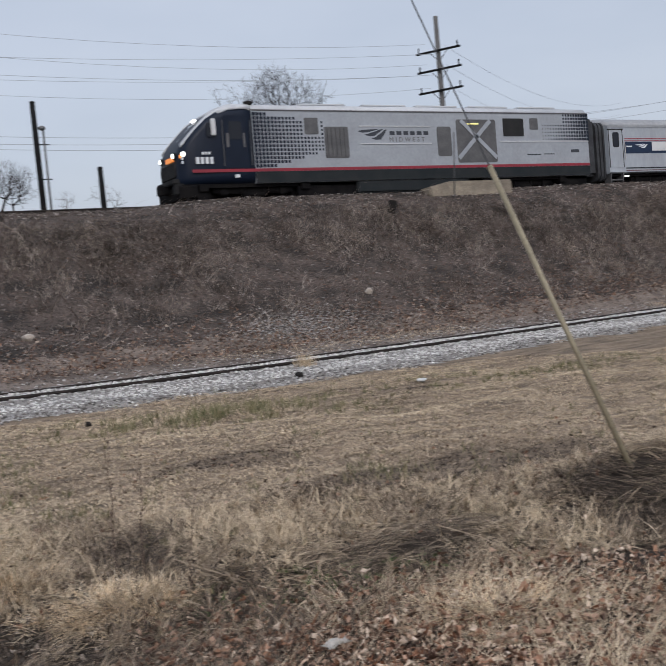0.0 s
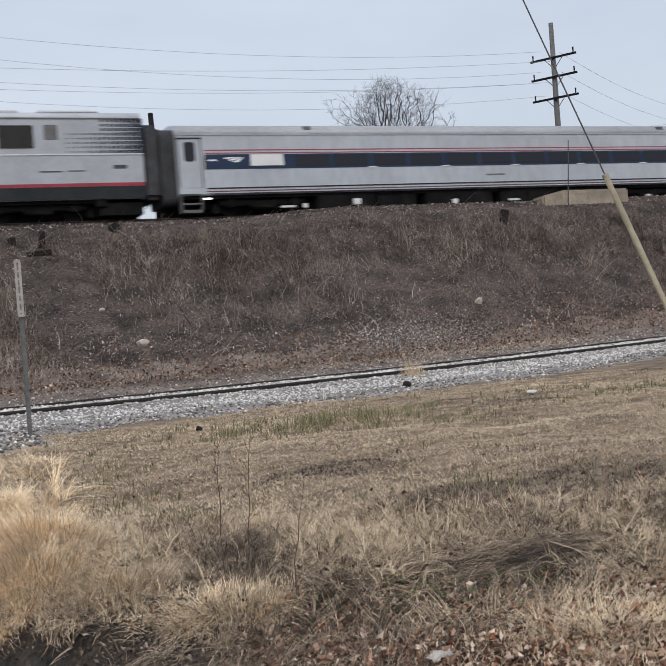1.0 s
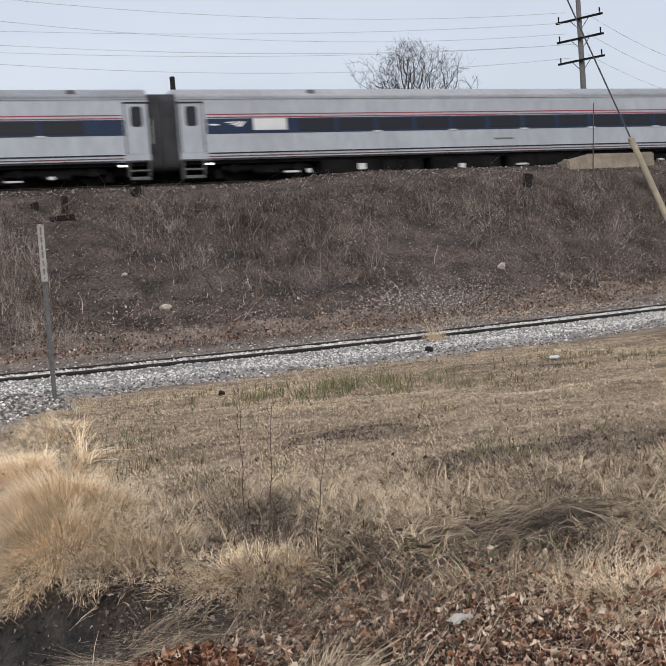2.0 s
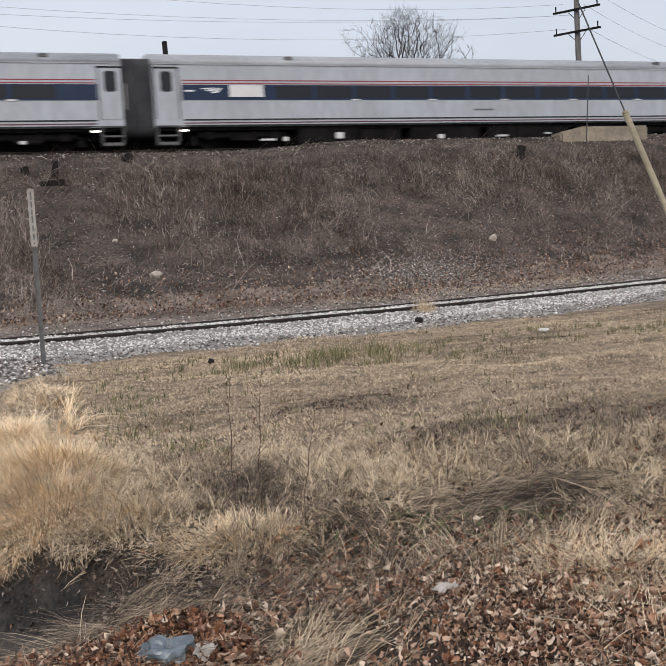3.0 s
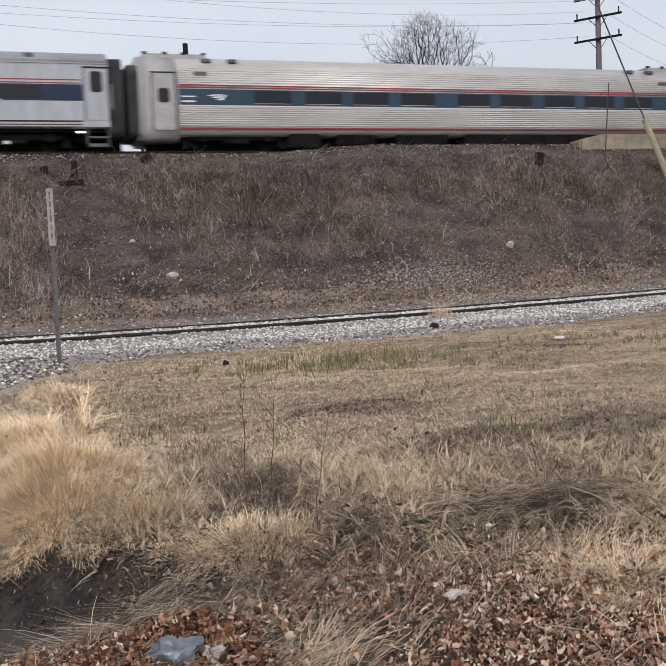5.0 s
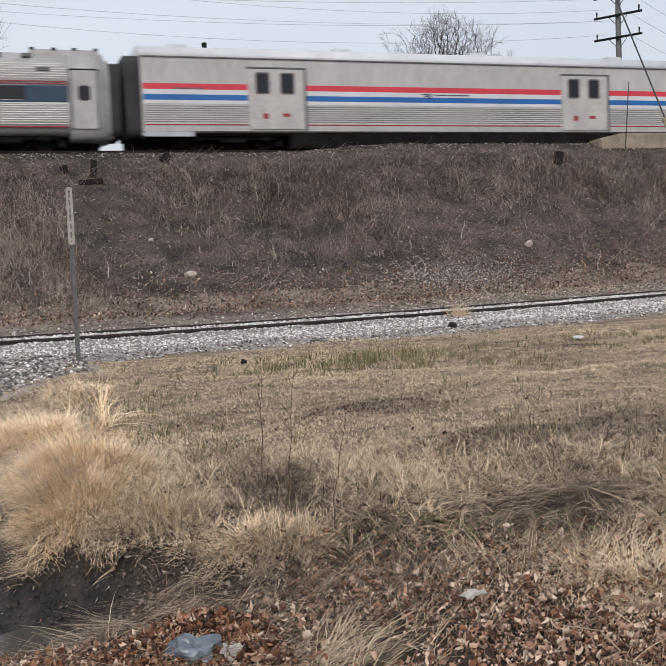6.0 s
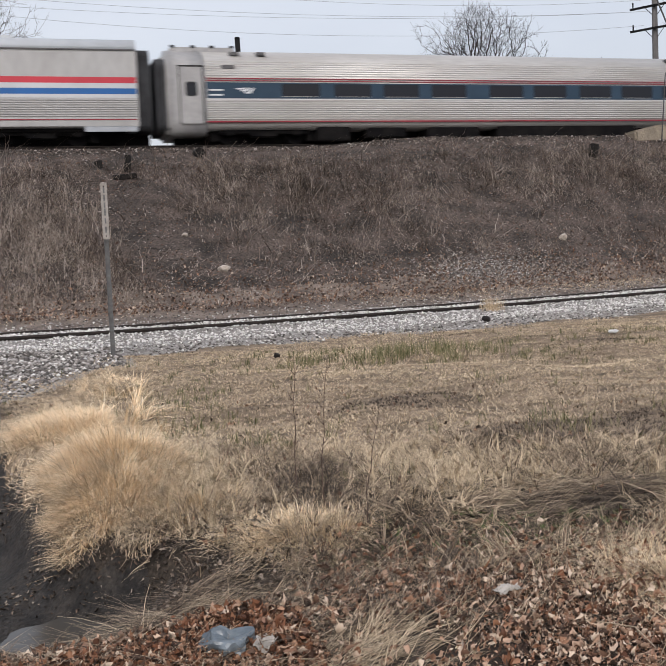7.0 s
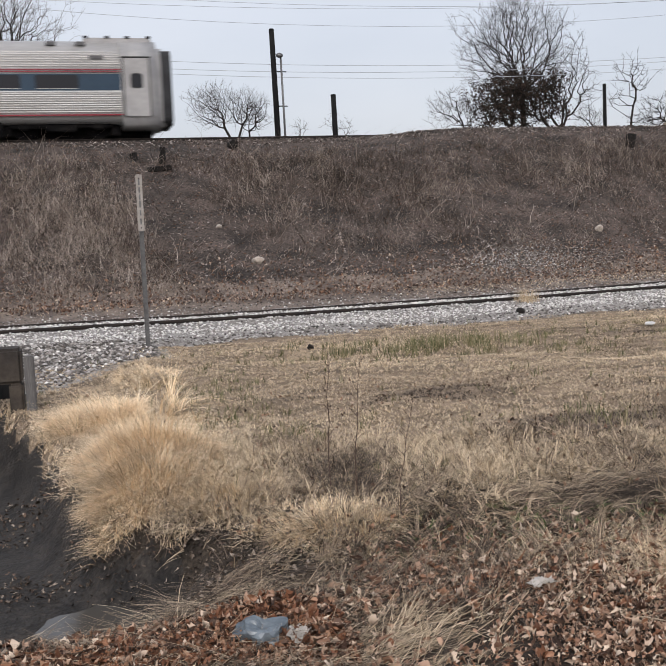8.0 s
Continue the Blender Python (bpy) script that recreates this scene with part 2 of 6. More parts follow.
def bumps(x, y, s, seed):
    """Cheap smooth undulation from a few crossing waves."""
    r = np.random.RandomState(seed)
    v = 0
    for k in range(7):
        a, f, p = r.uniform(0, 6.283), s * r.uniform(0.6, 1.9), r.uniform(0, 6.283)
        v = v + np.sin((x * math.cos(a) + y * math.sin(a)) * f + p)
    return v / 7 * 1.6


def foot_y(x):
    """Foot of the embankment, which draws in as the siding curves."""
    return np.minimum(siding_y(x) + 4.6 - 0.05 * np.clip(x, 0, 30), 33.5)


def shoulder_z(x):
    return 5.11 + 0.30 * smooth(9.2, 15, x) + 0.14 * smooth(22, 36, x)


def ditch(x, y):
    """0 to 1: how far a place lies in the muddy ditch."""
    edge = 0.24 - 0.175 * (y - 5.4) + 0.05 * np.sin(y * 2.3 + 0.4) + 0.36 * np.exp(-((y - 5.2) / 0.45) ** 2)
    return (1 - smooth(edge - 0.32, edge + 0.18, x)) * smooth(4.35, 5.15, y) * (1 - smooth(10.6, 11.4, y))


def height(x, y):
    x, y = np.asarray(x, dtype=float), np.asarray(y, dtype=float)
    ys, yf = siding_y(x), foot_y(x)
    z = 0.035 * bumps(x, y, 1.5, 3) + 0.02 * bumps(x, y, 4.0, 5) + 0.035 * bumps(x * 0.35, y, 3.2, 6) * smooth(6.0, 8.0, y)
    z = z + 0.22 * np.exp(-(((x - 0.52) / 0.48) ** 2 + ((y - 6.85) / 0.75) ** 2))
    z = z + 0.10 * np.exp(-(((x - 0.40) / 0.7) ** 2 + ((y - 9.4) / 1.0) ** 2))
    z = z + 0.06 * np.exp(-(((x - 2.2) / 1.2) ** 2 + ((y - 6.0) / 0.8) ** 2))
    z = z + 0.30 * np.exp(-(((x - 5.6) / 1.0) ** 2 + ((y - 5.5) / 0.7) ** 2))
    z = z + 0.04 * np.exp(-(((x - 0.55) / 0.6) ** 2 + ((y - 4.05) / 0.3) ** 2))
    z = z - 0.07 * smooth(5.6, 4.6, y)
    z = z - 0.42 * ditch(x, y) - 0.13 * np.exp(-(((x - 0.2) / 0.42) ** 2 + ((y - 5.25) / 0.28) ** 2))
    bed = smooth(ys - 2.7, ys - 1.3, y)
    z = z * (1 - bed) + bed * (0.10 + 0.062 * smooth(ys - 0.75, ys - 0.12, y) * (1 - smooth(ys + 1.7, ys + 2.4, y)) + 0.012 * bumps(x, y, 5, 9))
    z = z + 0.30 * smooth(ys + 2.2, yf + 0.6, y)
    ysh = 35.0
    t = np.clip((y - yf) / (ysh - yf), 0, 1)
    rise = t + 0.045 * np.sin(t * math.pi * 2) * -1
    roll = (0.13 * bumps(x, y, 0.55, 11) + 0.05 * bumps(x, y, 2.2, 12)) * np.sin(np.clip(t, 0, 1) * math.pi)
    z = z + np.where(y > yf, rise * (shoulder_z(x) - 0.43) + roll, 0)
    top = 5.13 + (shoulder_z(x) - 5.13) * (1 - smooth(36.0, 37.0, y))
    z = np.where(y > ysh, top + 0.025 * bumps(x, y, 6, 15) - 0.05 * smooth(36.2, 37.4, y), z)
    z = np.where(y > 41.5, z - 1.6 * smooth(41.5, 46, y), z)
    return z


def ground_mesh():
    xs = np.concatenate([[-1500, -700, -300, -120, -60, -30, -18, -12, -9], np.arange(-7, 12, 0.13), np.arange(12, 44, 0.26), [45, 47, 50, 55, 62, 75, 100, 150, 300, 700, 1500]])
    ys = np.concatenate([[-900, -300, -100, -40, -15, -6, -2, 0.5, 1.5], np.arange(2.2, 12, 0.13), np.arange(12, 36.5, 0.22), np.arange(36.5, 46, 0.5), [48, 55, 70, 100, 160, 300, 700, 2000]])
    X, Y = np.meshgrid(xs, ys)
    Z = height(X, Y)
    v = np.stack([X, Y, Z], -1).reshape(-1, 3)
    nx, ny = len(xs), len(ys)
    i = (np.arange(ny - 1)[:, None] * nx + np.arange(nx - 1)[None, :]).ravel()
    f = np.stack([i, i + 1, i + nx + 1, i + nx], 1)
    cx, cy = v[f].mean(1)[:, 0], v[f].mean(1)[:, 1]
    s = siding_y(cx)
    wob = 0.22 * bumps(cx, cy, 3.0, 21) + 0.12 * bumps(cx, cy, 9.0, 22)
    idx = np.zeros(len(f), dtype=int)
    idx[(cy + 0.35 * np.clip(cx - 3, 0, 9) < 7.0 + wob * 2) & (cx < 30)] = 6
    idx[ditch(cx, cy) > 0.2] = 1
    idx[(cy < 4.5 + wob * 1.3) & (idx != 1)] = 2
    idx[(cy > s - 2.35 + wob * 0.6) & (cy < s + 3.3 + wob)] = 3
    idx[(cy > 11.3 + 2.6 * smooth(-1.2, 1.2, cx) + wob) & (cy < s) & (cx < 1.4)] = 3
    idx[cy > s + 3.3 + wob] = 4
    idx[(cy > s + 2.6 + wob) & (cy < foot_y(cx) + 0.9 + 1.5 * wob)] = 7
    idx[cy > 35.2 + wob] = 5
    idx[cy > 45] = 4
    ob = arrays("ground", v, f, [M_FIELD, M_MUD, M_LITTER, M_GRAVELBED, M_BANK, M_BALLAST, M_GAPSOIL, M_FOOTSOIL], smooth=True, index=idx)
    tagged(ob, "dry winter field, muddy ditch and railway embankment", "ground", kind="structure")


M_FIELD = mat("thatched_soil", (0.33, 0.252, 0.178), 0.95, 0.0, (0.15, 0.112, 0.078), 2.2, 0.4, 45.0, 0.9, 60.0, stretch=(0.5, 1.4, 1))
M_FOOTSOIL = mat("dusty_foot_soil", (0.25, 0.203, 0.172), 0.95, 0.0, (0.12, 0.094, 0.079), 1.4, 0.5, 22.0, 0.9, 30.0)
# Soil under the thatch, darkened to paint in the shade between strands.
M_GAPSOIL = mat("gap_shade_soil", (0.07, 0.054, 0.04), 0.95, 0.0, (0.028, 0.022, 0.017), 3.5, 0.6, 45.0, 0.9, 60.0)
M_MUD = mat("wet_mud", (0.016, 0.0135, 0.0115), 0.5, 0.0, (0.045, 0.038, 0.032), 5.0, 0.5, 40.0, 1.0, 25.0, spec=0.25)
M_LITTER = mat("leafy_soil", (0.028, 0.021, 0.016), 0.95, 0.0, (0.065, 0.045, 0.032), 5.0, 0.5, 50.0, 0.9, 50.0)
M_GRAVELBED = mat("pale_gravel_bed", (0.40, 0.385, 0.37), 0.95, 0.0, (0.27, 0.25, 0.23), 2.0, 0.6, 26.0, 0.9, 30.0)
M_BANK = mat("bank_soil", (0.135, 0.104, 0.089), 0.95, 0.0, (0.036, 0.029, 0.025), 0.9, 0.75, 16.0, 0.9, 30.0)
M_BALLAST = mat("dark_ballast", (0.15, 0.13, 0.118), 0.95, 0.0, (0.08, 0.07, 0.064), 1.5, 0.6, 24.0, 0.9, 30.0)
ground_mesh()


def rail_mesh(path, height_m, name, material, parent=None):
    """A flat-bottomed rail swept along a plan path of (x, y, z of the rail top)."""
    h = height_m
    prof = [(-0.035, 0), (0.035, 0), (0.036, -0.035), (0.010, -0.05), (0.010, -h + 0.03), (0.068, -h + 0.012), (0.068, -h), (-0.068, -h), (-0.068, -h + 0.012), (-0.010, -h + 0.03), (-0.010, -0.05), (-0.036, -0.035)]
    secs = []
    for i, (x, y, z) in enumerate(path):
        a, b = path[max(i - 1, 0)], path[min(i + 1, len(path) - 1)]
        t = Vector((b[0] - a[0], b[1] - a[1], 0)).normalized()
        n = Vector((-t.y, t.x, 0))
        secs.append([(x + n.x * o, y + n.y * o, z + q) for o, q in prof])
    return part(name, loft(secs), material, parent)


def main_track():
    t = empty_at("railway_track", pose(0, TRACK_Y, TRACK_Z))
    tagged(t, "main line railway track on top of the embankment", "railway track", kind="structure")
    for s in (-0.7525, 0.7525):
        rail_mesh([(x, s, 0) for x in range(-300, 321, 20)], 0.17, "rail", M_RAIL, t)
    bm = bmesh.new()
    box(bm, -0.11, 0.11, -1.3, 1.3, -0.36, -0.172, 0.01)
    me = mesh_of("sleeper", bm, M_WOODTIE)
    for i in range(150):
        part("sleeper", me, None, t, at=pose(-20 + 0.55 * i, 0, 0.0))


def siding_track():
    t = empty_at("siding_track")
    tagged(t, "rusty siding track half buried in pale gravel", "railway track", kind="structure")
    for off in (0.0, 1.50):
        path = []
        for x in np.concatenate([np.arange(-60, 0, 6), np.arange(0, 40, 1.0), np.arange(40, 120, 8)]):
            y = float(siding_y(x))
            sl = (float(siding_y(x + 0.1)) - y) / 0.1
            n = Vector((-sl, 1, 0)).normalized()
            path.append((x + n.x * off, y + n.y * off, 0.23 if off == 0 else 0.205))
        rail_mesh(path, 0.16, "rail", M_RAIL, t)


main_track()
siding_track()

# ---- the train; x along it (front towards -x), z from the rail ----
SIDE = 1.5


def shell(x0, x1, profile, ends=0.0):
    """A car body swept along x from a half profile of (y, z)."""
    full = [(-y, z) for y, z in profile] + [(y, z) for y, z in reversed(profile)]
    secs = [[(x, y, z) for y, z in full] for x in (x0, x1)]
    return loft(secs)


def truck(parent, x, name="truck"):
    """A two-axle truck: side frames, bolster, springs and four wheels."""
    bm = boxes((-1.75, 1.75, -1.14, -0.98, 0.28, 0.52), (-1.75, 1.75, 0.98, 1.14, 0.28, 0.52), (-0.25, 0.25, -1.1, 1.1, 0.3, 0.6), (-0.5, 0.5, -1.2, -1.0, 0.15, 0.35), bevel=0.04)
    for s in (-1.28, 1.28):
        box(bm, s - 0.17, s + 0.17, -1.2, -0.98, 0.22, 0.58, 0.03)
        box(bm, s - 0.17, s + 0.17, 0.98, 1.2, 0.22, 0.58, 0.03)
    for s in (-0.45, 0.45):
        tube(bm, (s, -1.1, 0.3), (s, -1.1, 0.66), 0.09, n=10)
    box(bm, -2.1, 2.1, -0.55, 0.55, -0.04, 0.5, 0.04)
    box(bm, -2.0, -1.7, -1.0, 1.0, 0.02, 0.4, 0.03)
    box(bm, 1.7, 2.0, -1.0, 1.0, 0.02, 0.4, 0.03)
    t = part(name, bm, M_UNDER, parent, at=pose(x, 0, 0))
    wb = bmesh.new()
    tube(wb, (0, -0.80, 0), (0, -0.67, 0), 0.46, n=24)
    tube(wb, (0, -0.67, 0), (0, -0.64, 0), 0.49, n=24)
    tube(wb, (0, 0.67, 0), (0, 0.80, 0), 0.46, n=24)
    tube(wb, (0, -1.0, 0), (0, 1.0, 0), 0.08, n=10)
    me = mesh_of("wheelset", wb, M_UNDER)
    for s in (-1.28, 1.28):
        part("wheelset", me, None, t, at=pose(s, 0, 0.39))
    return t


def strip(parent, name, x0, x1, z0, z1, material, y=-SIDE, d=0.008, label=""):
    return part(name, boxes((x0, x1, y - d, y + 0.002, z0, z1)), material, parent, label)


def gangway(parent, x, s, top=3.2, step=0.11):
    """Ribbed rubber diaphragm at a car's end; s is the way it faces."""
    bm = bmesh.new()
    for i in range(5):
        a, b = x + s * step * i, x + s * (step * i + step * 0.82)
        w = 1.25 - 0.05 * (i % 2)
        secs = [[(xx, p[0], p[1]) for p in rounded(-w, w, 0.35, top, 0.35, 5)] for xx in (a, b)]
        bm.from_mesh(mesh_of("fold", loft(secs), M_DIAPH))
    return part("gangway_diaphragm", bm, M_DIAPH, parent)


def arrow_logo(parent, x, z, w, h, material, y=-SIDE):
    """The swept three-blade emblem, as plain shapes."""
    for i in range(3):
        a, u = i * 0.22, 0.80 - 0.30 * i
        pts = [(x + w * a, z + h * u), (x + w * (a + 0.16), z + h * (u + 0.10)), (x + w * (0.62 + 0.16 * i), z + h * (0.98 - 0.02 * i)), (x + w * (0.74 + 0.13 * i), z + h * (0.98 - 0.02 * i)), (x + w * (a + 0.34), z + h * (u - 0.10)), (x + w * (a + 0.16), z + h * (u - 0.12))]
        part("emblem_blade", plate(pts, y + 0.002, 0.006), material, parent)


def end_door(parent, x0, x1, z0, z1, material, win=(1.95, 2.62), y=-SIDE, tint=None):
    d = part("door", plate(rounded(x0, x1, z0, z1, 0.07), y, 0.014), material, parent)
    fr = part("door_frame", bmesh.new(), M_RUBBER, d)
    bm = boxes((x0 - 0.05, x0 - 0.01, y - 0.012, y + 0.01, z0, z1 + 0.06), (x1 + 0.01, x1 + 0.05, y - 0.012, y + 0.01, z0, z1 + 0.06), (x0 - 0.08, x1 + 0.08, y - 0.03, y + 0.01, z1 + 0.02, z1 + 0.07))
    bm.to_mesh(fr.data)
    bm.free()
    c = (x0 + x1) / 2
    part("gasket", plate(rounded(c - 0.21, c + 0.21, win[0] - 0.03, win[1] + 0.03, 0.11), y - 0.012, 0.008), M_RUBBER, d)
    part("window", plate(rounded(c - 0.17, c + 0.17, win[0], win[1], 0.09), y - 0.018, 0.008), M_GLASS, d)
    part("grab_rail", tube(bmesh.new(), (x1 + 0.12, y - 0.05, z0 + 0.35), (x1 + 0.12, y - 0.05, z0 + 1.25), 0.018), M_STEEL, d)
    return d


def undergear(parent, spans, top):
    """Equipment boxes slung under the floor, with gaps of daylight between them."""
    for x0, x1, z0, y0, y1 in spans:
        bm = boxes((x0, x1, y0, y1, z0, top), bevel=0.03)
        for k in range(int((x1 - x0) / 0.6)):
            box(bm, x0 + 0.1 + 0.6 * k, x0 + 0.55 + 0.6 * k, y0 - 0.015, y0 + 0.01, z0 + 0.06, top - 0.06)
        part("equipment_box", bm, M_UNDER, parent)


def horizon_coach(at):
    c = empty_at("passenger_car", at)
    tagged(c, "grey aluminium passenger car with dark window band and red pinstripes", "train car", group="cars of the passing train")
    low, hi = 0.67, 2.90
    prof = [(1.40, low), (SIDE, low + 0.05), (SIDE, hi)]
    part("body", shell(-12.45, 12.45, prof + [(1.45, 2.97)]), M_COACH, c)
    part("roof", shell(-12.45, 12.45, [(1.47, 2.93), (1.42, 3.08), (1.24, 3.25), (0.85, 3.38), (0.4, 3.44), (0.0, 3.46)]), M_COACH_ROOF, c, "dull grey arched roof", smooth=True)
    part("gutter", boxes((-12.45, 12.45, -1.53, -1.48, 2.90, 2.94)), M_COACH_ROOF, c)
    for z in (2.21, 2.32):
        strip(c, "pinstripe", -11.4, 11.5, z, z + 0.036, M_RED, label="thin red stripe")
    strip(c, "window_band", -11.45, 11.55, 1.62, 2.18, M_BLUEBAND, d=0.010, label="dark blue window band")
    strip(c, "sill_line", -11.4, 11.5, 0.89, 0.935, M_CHARCOAL, d=0.02)
    strip(c, "pinstripe", -11.4, 11.5, 0.775, 0.815, M_MAROON, label="thin dark maroon stripe")
    strip(c, "bottom_line", -11.4, 11.5, 0.70, 0.725, M_CHARCOAL, d=0.012)
    # paired windows
    x = -7.95
    k = 0
    while x < 9.0:
        part("window", plate(rounded(x + 0.12, x + 1.58, 1.69, 2.14, 0.06), -SIDE - 0.008, 0.008), M_GLASS, c)
        if k % 2 == 1:
            part("drip_clip", boxes((x + 1.55, x + 1.92, -SIDE - 0.025, -SIDE, 1.60, 1.655)), M_WHITEPANEL, c)
        x += 1.65
        k += 1
    arrow_logo(c, -10.72, 1.86, 0.82, 0.22, M_PALE, -SIDE - 0.008)
    part("number_plate", boxes((-11.3, -10.95, -SIDE - 0.016, -SIDE, 1.93, 1.99)), M_PALE, c)
    strip(c, "blank_panel", -9.62, -8.30, 1.74, 2.17, M_WHITEPANEL, d=0.022, label="white blanked window panel")
    part("builder_plate", boxes((0.6, 1.5, -SIDE - 0.006, -SIDE, 1.20, 1.27)), M_GRILLE, c)
    for s in (-1, 1):
        x0, x1 = (-12.38, -11.56) if s < 0 else (11.63, 12.42)
        end_door(c, x0, x1, 0.95, 2.74, M_COACH)
        part("vestibule_step", boxes((x0, x1, -1.46, -1.1, 0.03, 0.14), (x0, x1, -1.40, -1.0, 0.34, 0.40), (x0, x0 + 0.04, -1.46, -1.0, 0.03, 0.7), (x1 - 0.04, x1, -1.46, -1.0, 0.03, 0.7)), M_GRILLE, c)
        gangway(c, s * 12.45, s)
        part("marker_lamp", boxes((s * 11.4 - 0.13, s * 11.4 + 0.13, -SIDE - 0.03, -SIDE + 0.02, 0.50, 0.56)), M_LIGHT, c, "small lit door lamp")
        truck(c, s * 9.1)
    part("underframe", boxes((-12.3, 12.3, -1.3, 1.3, 0.55, 0.68), (-12.98, 12.98, -0.3, 0.3, -0.05, 0.56)), M_UNDER, c)
    undergear(c, [(-6.95, -4.5, -0.02, -1.38, 1.38), (-4.45, -2.6, 0.06, -1.30, 1.30), (-2.2, 0.9, -0.02, -1.38, 1.38), (1.3, 2.6, -0.04, -1.38, 1.38), (2.65, 5.2, 0.02, -1.34, 1.34), (5.5, 6.95, 0.0, -1.35, 1.35), (-12.2, -11.2, 0.25, -0.9, 0.9), (11.2, 12.2, 0.25, -0.9, 0.9)], 0.56)
    # White blocks added to stand for sky showing through the undergear.
    for x, w, z0, z1 in ((-8.2, 0.30, 0.12, 0.20), (-7.5, 0.10, 0.10, 0.26), (-5.3, 0.16, 0.16, 0.40), (-0.9, 0.12, 0.10, 0.28), (1.9, 0.26, 0.14, 0.22), (4.1, 0.14, 0.22, 0.30), (7.6, 0.30, 0.06, 0.13), (8.9, 0.12, 0.12, 0.24)):
        part("daylight_block", boxes((x - w, x + w, -1.46, -1.36, z0, z1), bevel=0.015), M_WHITEPANEL, c, "pale block standing in for daylight under the floor")
    for x in (-7.2, 9.8):
        part("roof_vent", boxes((x - 0.16, x + 0.16, -1.40, -1.15, 3.12, 3.26), bevel=0.02), M_GRILLE, c)
    return c


def amfleet_coach(at):
    c = empty_at("passenger_car", at)
    tagged(c, "round-sided stainless passenger car with fluted flanks and blue window band", "train car", group="cars of the passing train")
    prof = [(1.20, 0.42), (1.40, 0.56), (1.47, 0.9), (1.50, 1.4), (1.50, 2.0), (1.46, 2.4), (1.36, 2.78), (1.16, 3.08), (0.8, 3.3), (0.4, 3.41), (0.0, 3.44)]
    part("body", shell(-12.15, 12.15, prof), M_STEEL, c, smooth=True)
    for s in (-1, 1):
        a, b = (-12.35, -11.08) if s < 0 else (11.02, 12.3)
        part("vestibule", shell(a, b, [(1.22, 0.22), (1.44, 0.34), (1.50, 0.7), (1.53, 1.4), (1.53, 2.0), (1.49, 2.42), (1.39, 2.8), (1.19, 3.10), (0.8, 3.33), (0.0, 3.47)]), M_VEST, c, "smooth silver vestibule end", smooth=True)
        x0, x1 = (-12.0, -11.2) if s < 0 else (11.12, 11.98)
        end_door(c, x0, x1, 0.62, 2.62, M_VEST, (1.62, 2.08), -1.535)
        gangway(c, s * 12.46, s, 3.0, 0.072)
        truck(c, s * 8.9)
        part("air_inlet", boxes((s * 10.2 - 0.25, s * 10.2 + 0.25, -1.44, -1.25, 2.60, 2.74), bevel=0.02), M_GRILLE, c)
        part("roof_hatch", boxes((s * 11.0 - 1.2, s * 11.0 + 1.2, -0.8, 0.8, 3.14, 3.48), bevel=0.05), M_VEST, c)
        for k in (-1.1, -0.35, 0.35, 1.1):
            part("roof_bracket", boxes((s * 11.0 + k - 0.08, s * 11.0 + k + 0.08, -0.82, -0.70, 3.46, 3.54), bevel=0.01), M_UNDER, c)
        part("roof_rail", boxes((s * 11.0 - 1.2, s * 11.0 + 1.2, -0.84, -0.80, 3.18, 3.22)), M_UNDER, c)
        part("end_sheet", shell(min(s * 12.3, s * 12.52), max(s * 12.3, s * 12.52), [(1.0, 0.30), (1.18, 0.5), (1.24, 1.4), (1.22, 2.3), (1.08, 2.85), (0.7, 3.12), (0.0, 3.2)]), M_VEST, c, "grey riveted end sheet")
        for k in (-0.6, 0.4):
            part("roof_vent", boxes((s * 9.3 + k - 0.17, s * 9.3 + k + 0.17, -1.2, -0.9, 3.12, 3.26), bevel=0.02), M_GRILLE, c)
    # flutes below and above the windows follow the curve of the side
    def side_y(z):
        for (y0, z0), (y1, z1) in zip(prof, prof[1:]):
            if z0 <= z <= z1:
                return -(y0 + (y1 - y0) * (z - z0) / (z1 - z0))
        return -1.5
    for i in range(9):
        z = 0.80 + i * 0.078
        part("flute", tube(bmesh.new(), (-11.05, side_y(z) + 0.012, z), (11.0, side_y(z) + 0.012, z), 0.030, n=8), M_STEEL, c)
    for i in range(7):
        z = 2.36 + i * 0.085
        part("flute", tube(bmesh.new(), (-11.05, side_y(z) + 0.014, z), (11.0, side_y(z) + 0.014, z), 0.030, n=8), M_STEEL, c)
    for z in (2.15, 2.23):
        strip(c, "pinstripe", -11.05, 11.0, z, z + 0.032, M_RED, d=0.02, label="thin red stripe")
    strip(c, "pinstripe", -11.05, 11.0, 0.665, 0.715, M_RED, -1.44, 0.05, label="thin red stripe")
    strip(c, "white_line", -11.05, 11.0, 1.475, 1.52, M_WHITEPANEL, d=0.014)
    strip(c, "window_band", -11.05, 11.0, 1.525, 2.10, M_AMBAND, d=0.012, label="slate blue window band")
    for x in (-8.23, -6.2, -4.24, -2.26, 0.2, 2.13, 4.2, 6.15, 8.1):
        part("window", plate(rounded(x, x + 1.46, 1.60, 2.06, 0.07), -SIDE - 0.010, 0.010), M_GLASS, c)
        part("window_ledge", boxes((x + 0.03, x + 1.43, -SIDE - 0.03, -SIDE, 1.585, 1.60)), M_STEEL, c)
    arrow_logo(c, -10.0, 1.68, 0.75, 0.24, M_PALE, -SIDE - 0.010)
    part("number_plate", boxes((-10.95, -10.45, -SIDE - 0.018, -SIDE, 1.62, 1.68), (-10.95, -10.45, -SIDE - 0.018, -SIDE, 1.80, 1.85)), M_PALE, c)
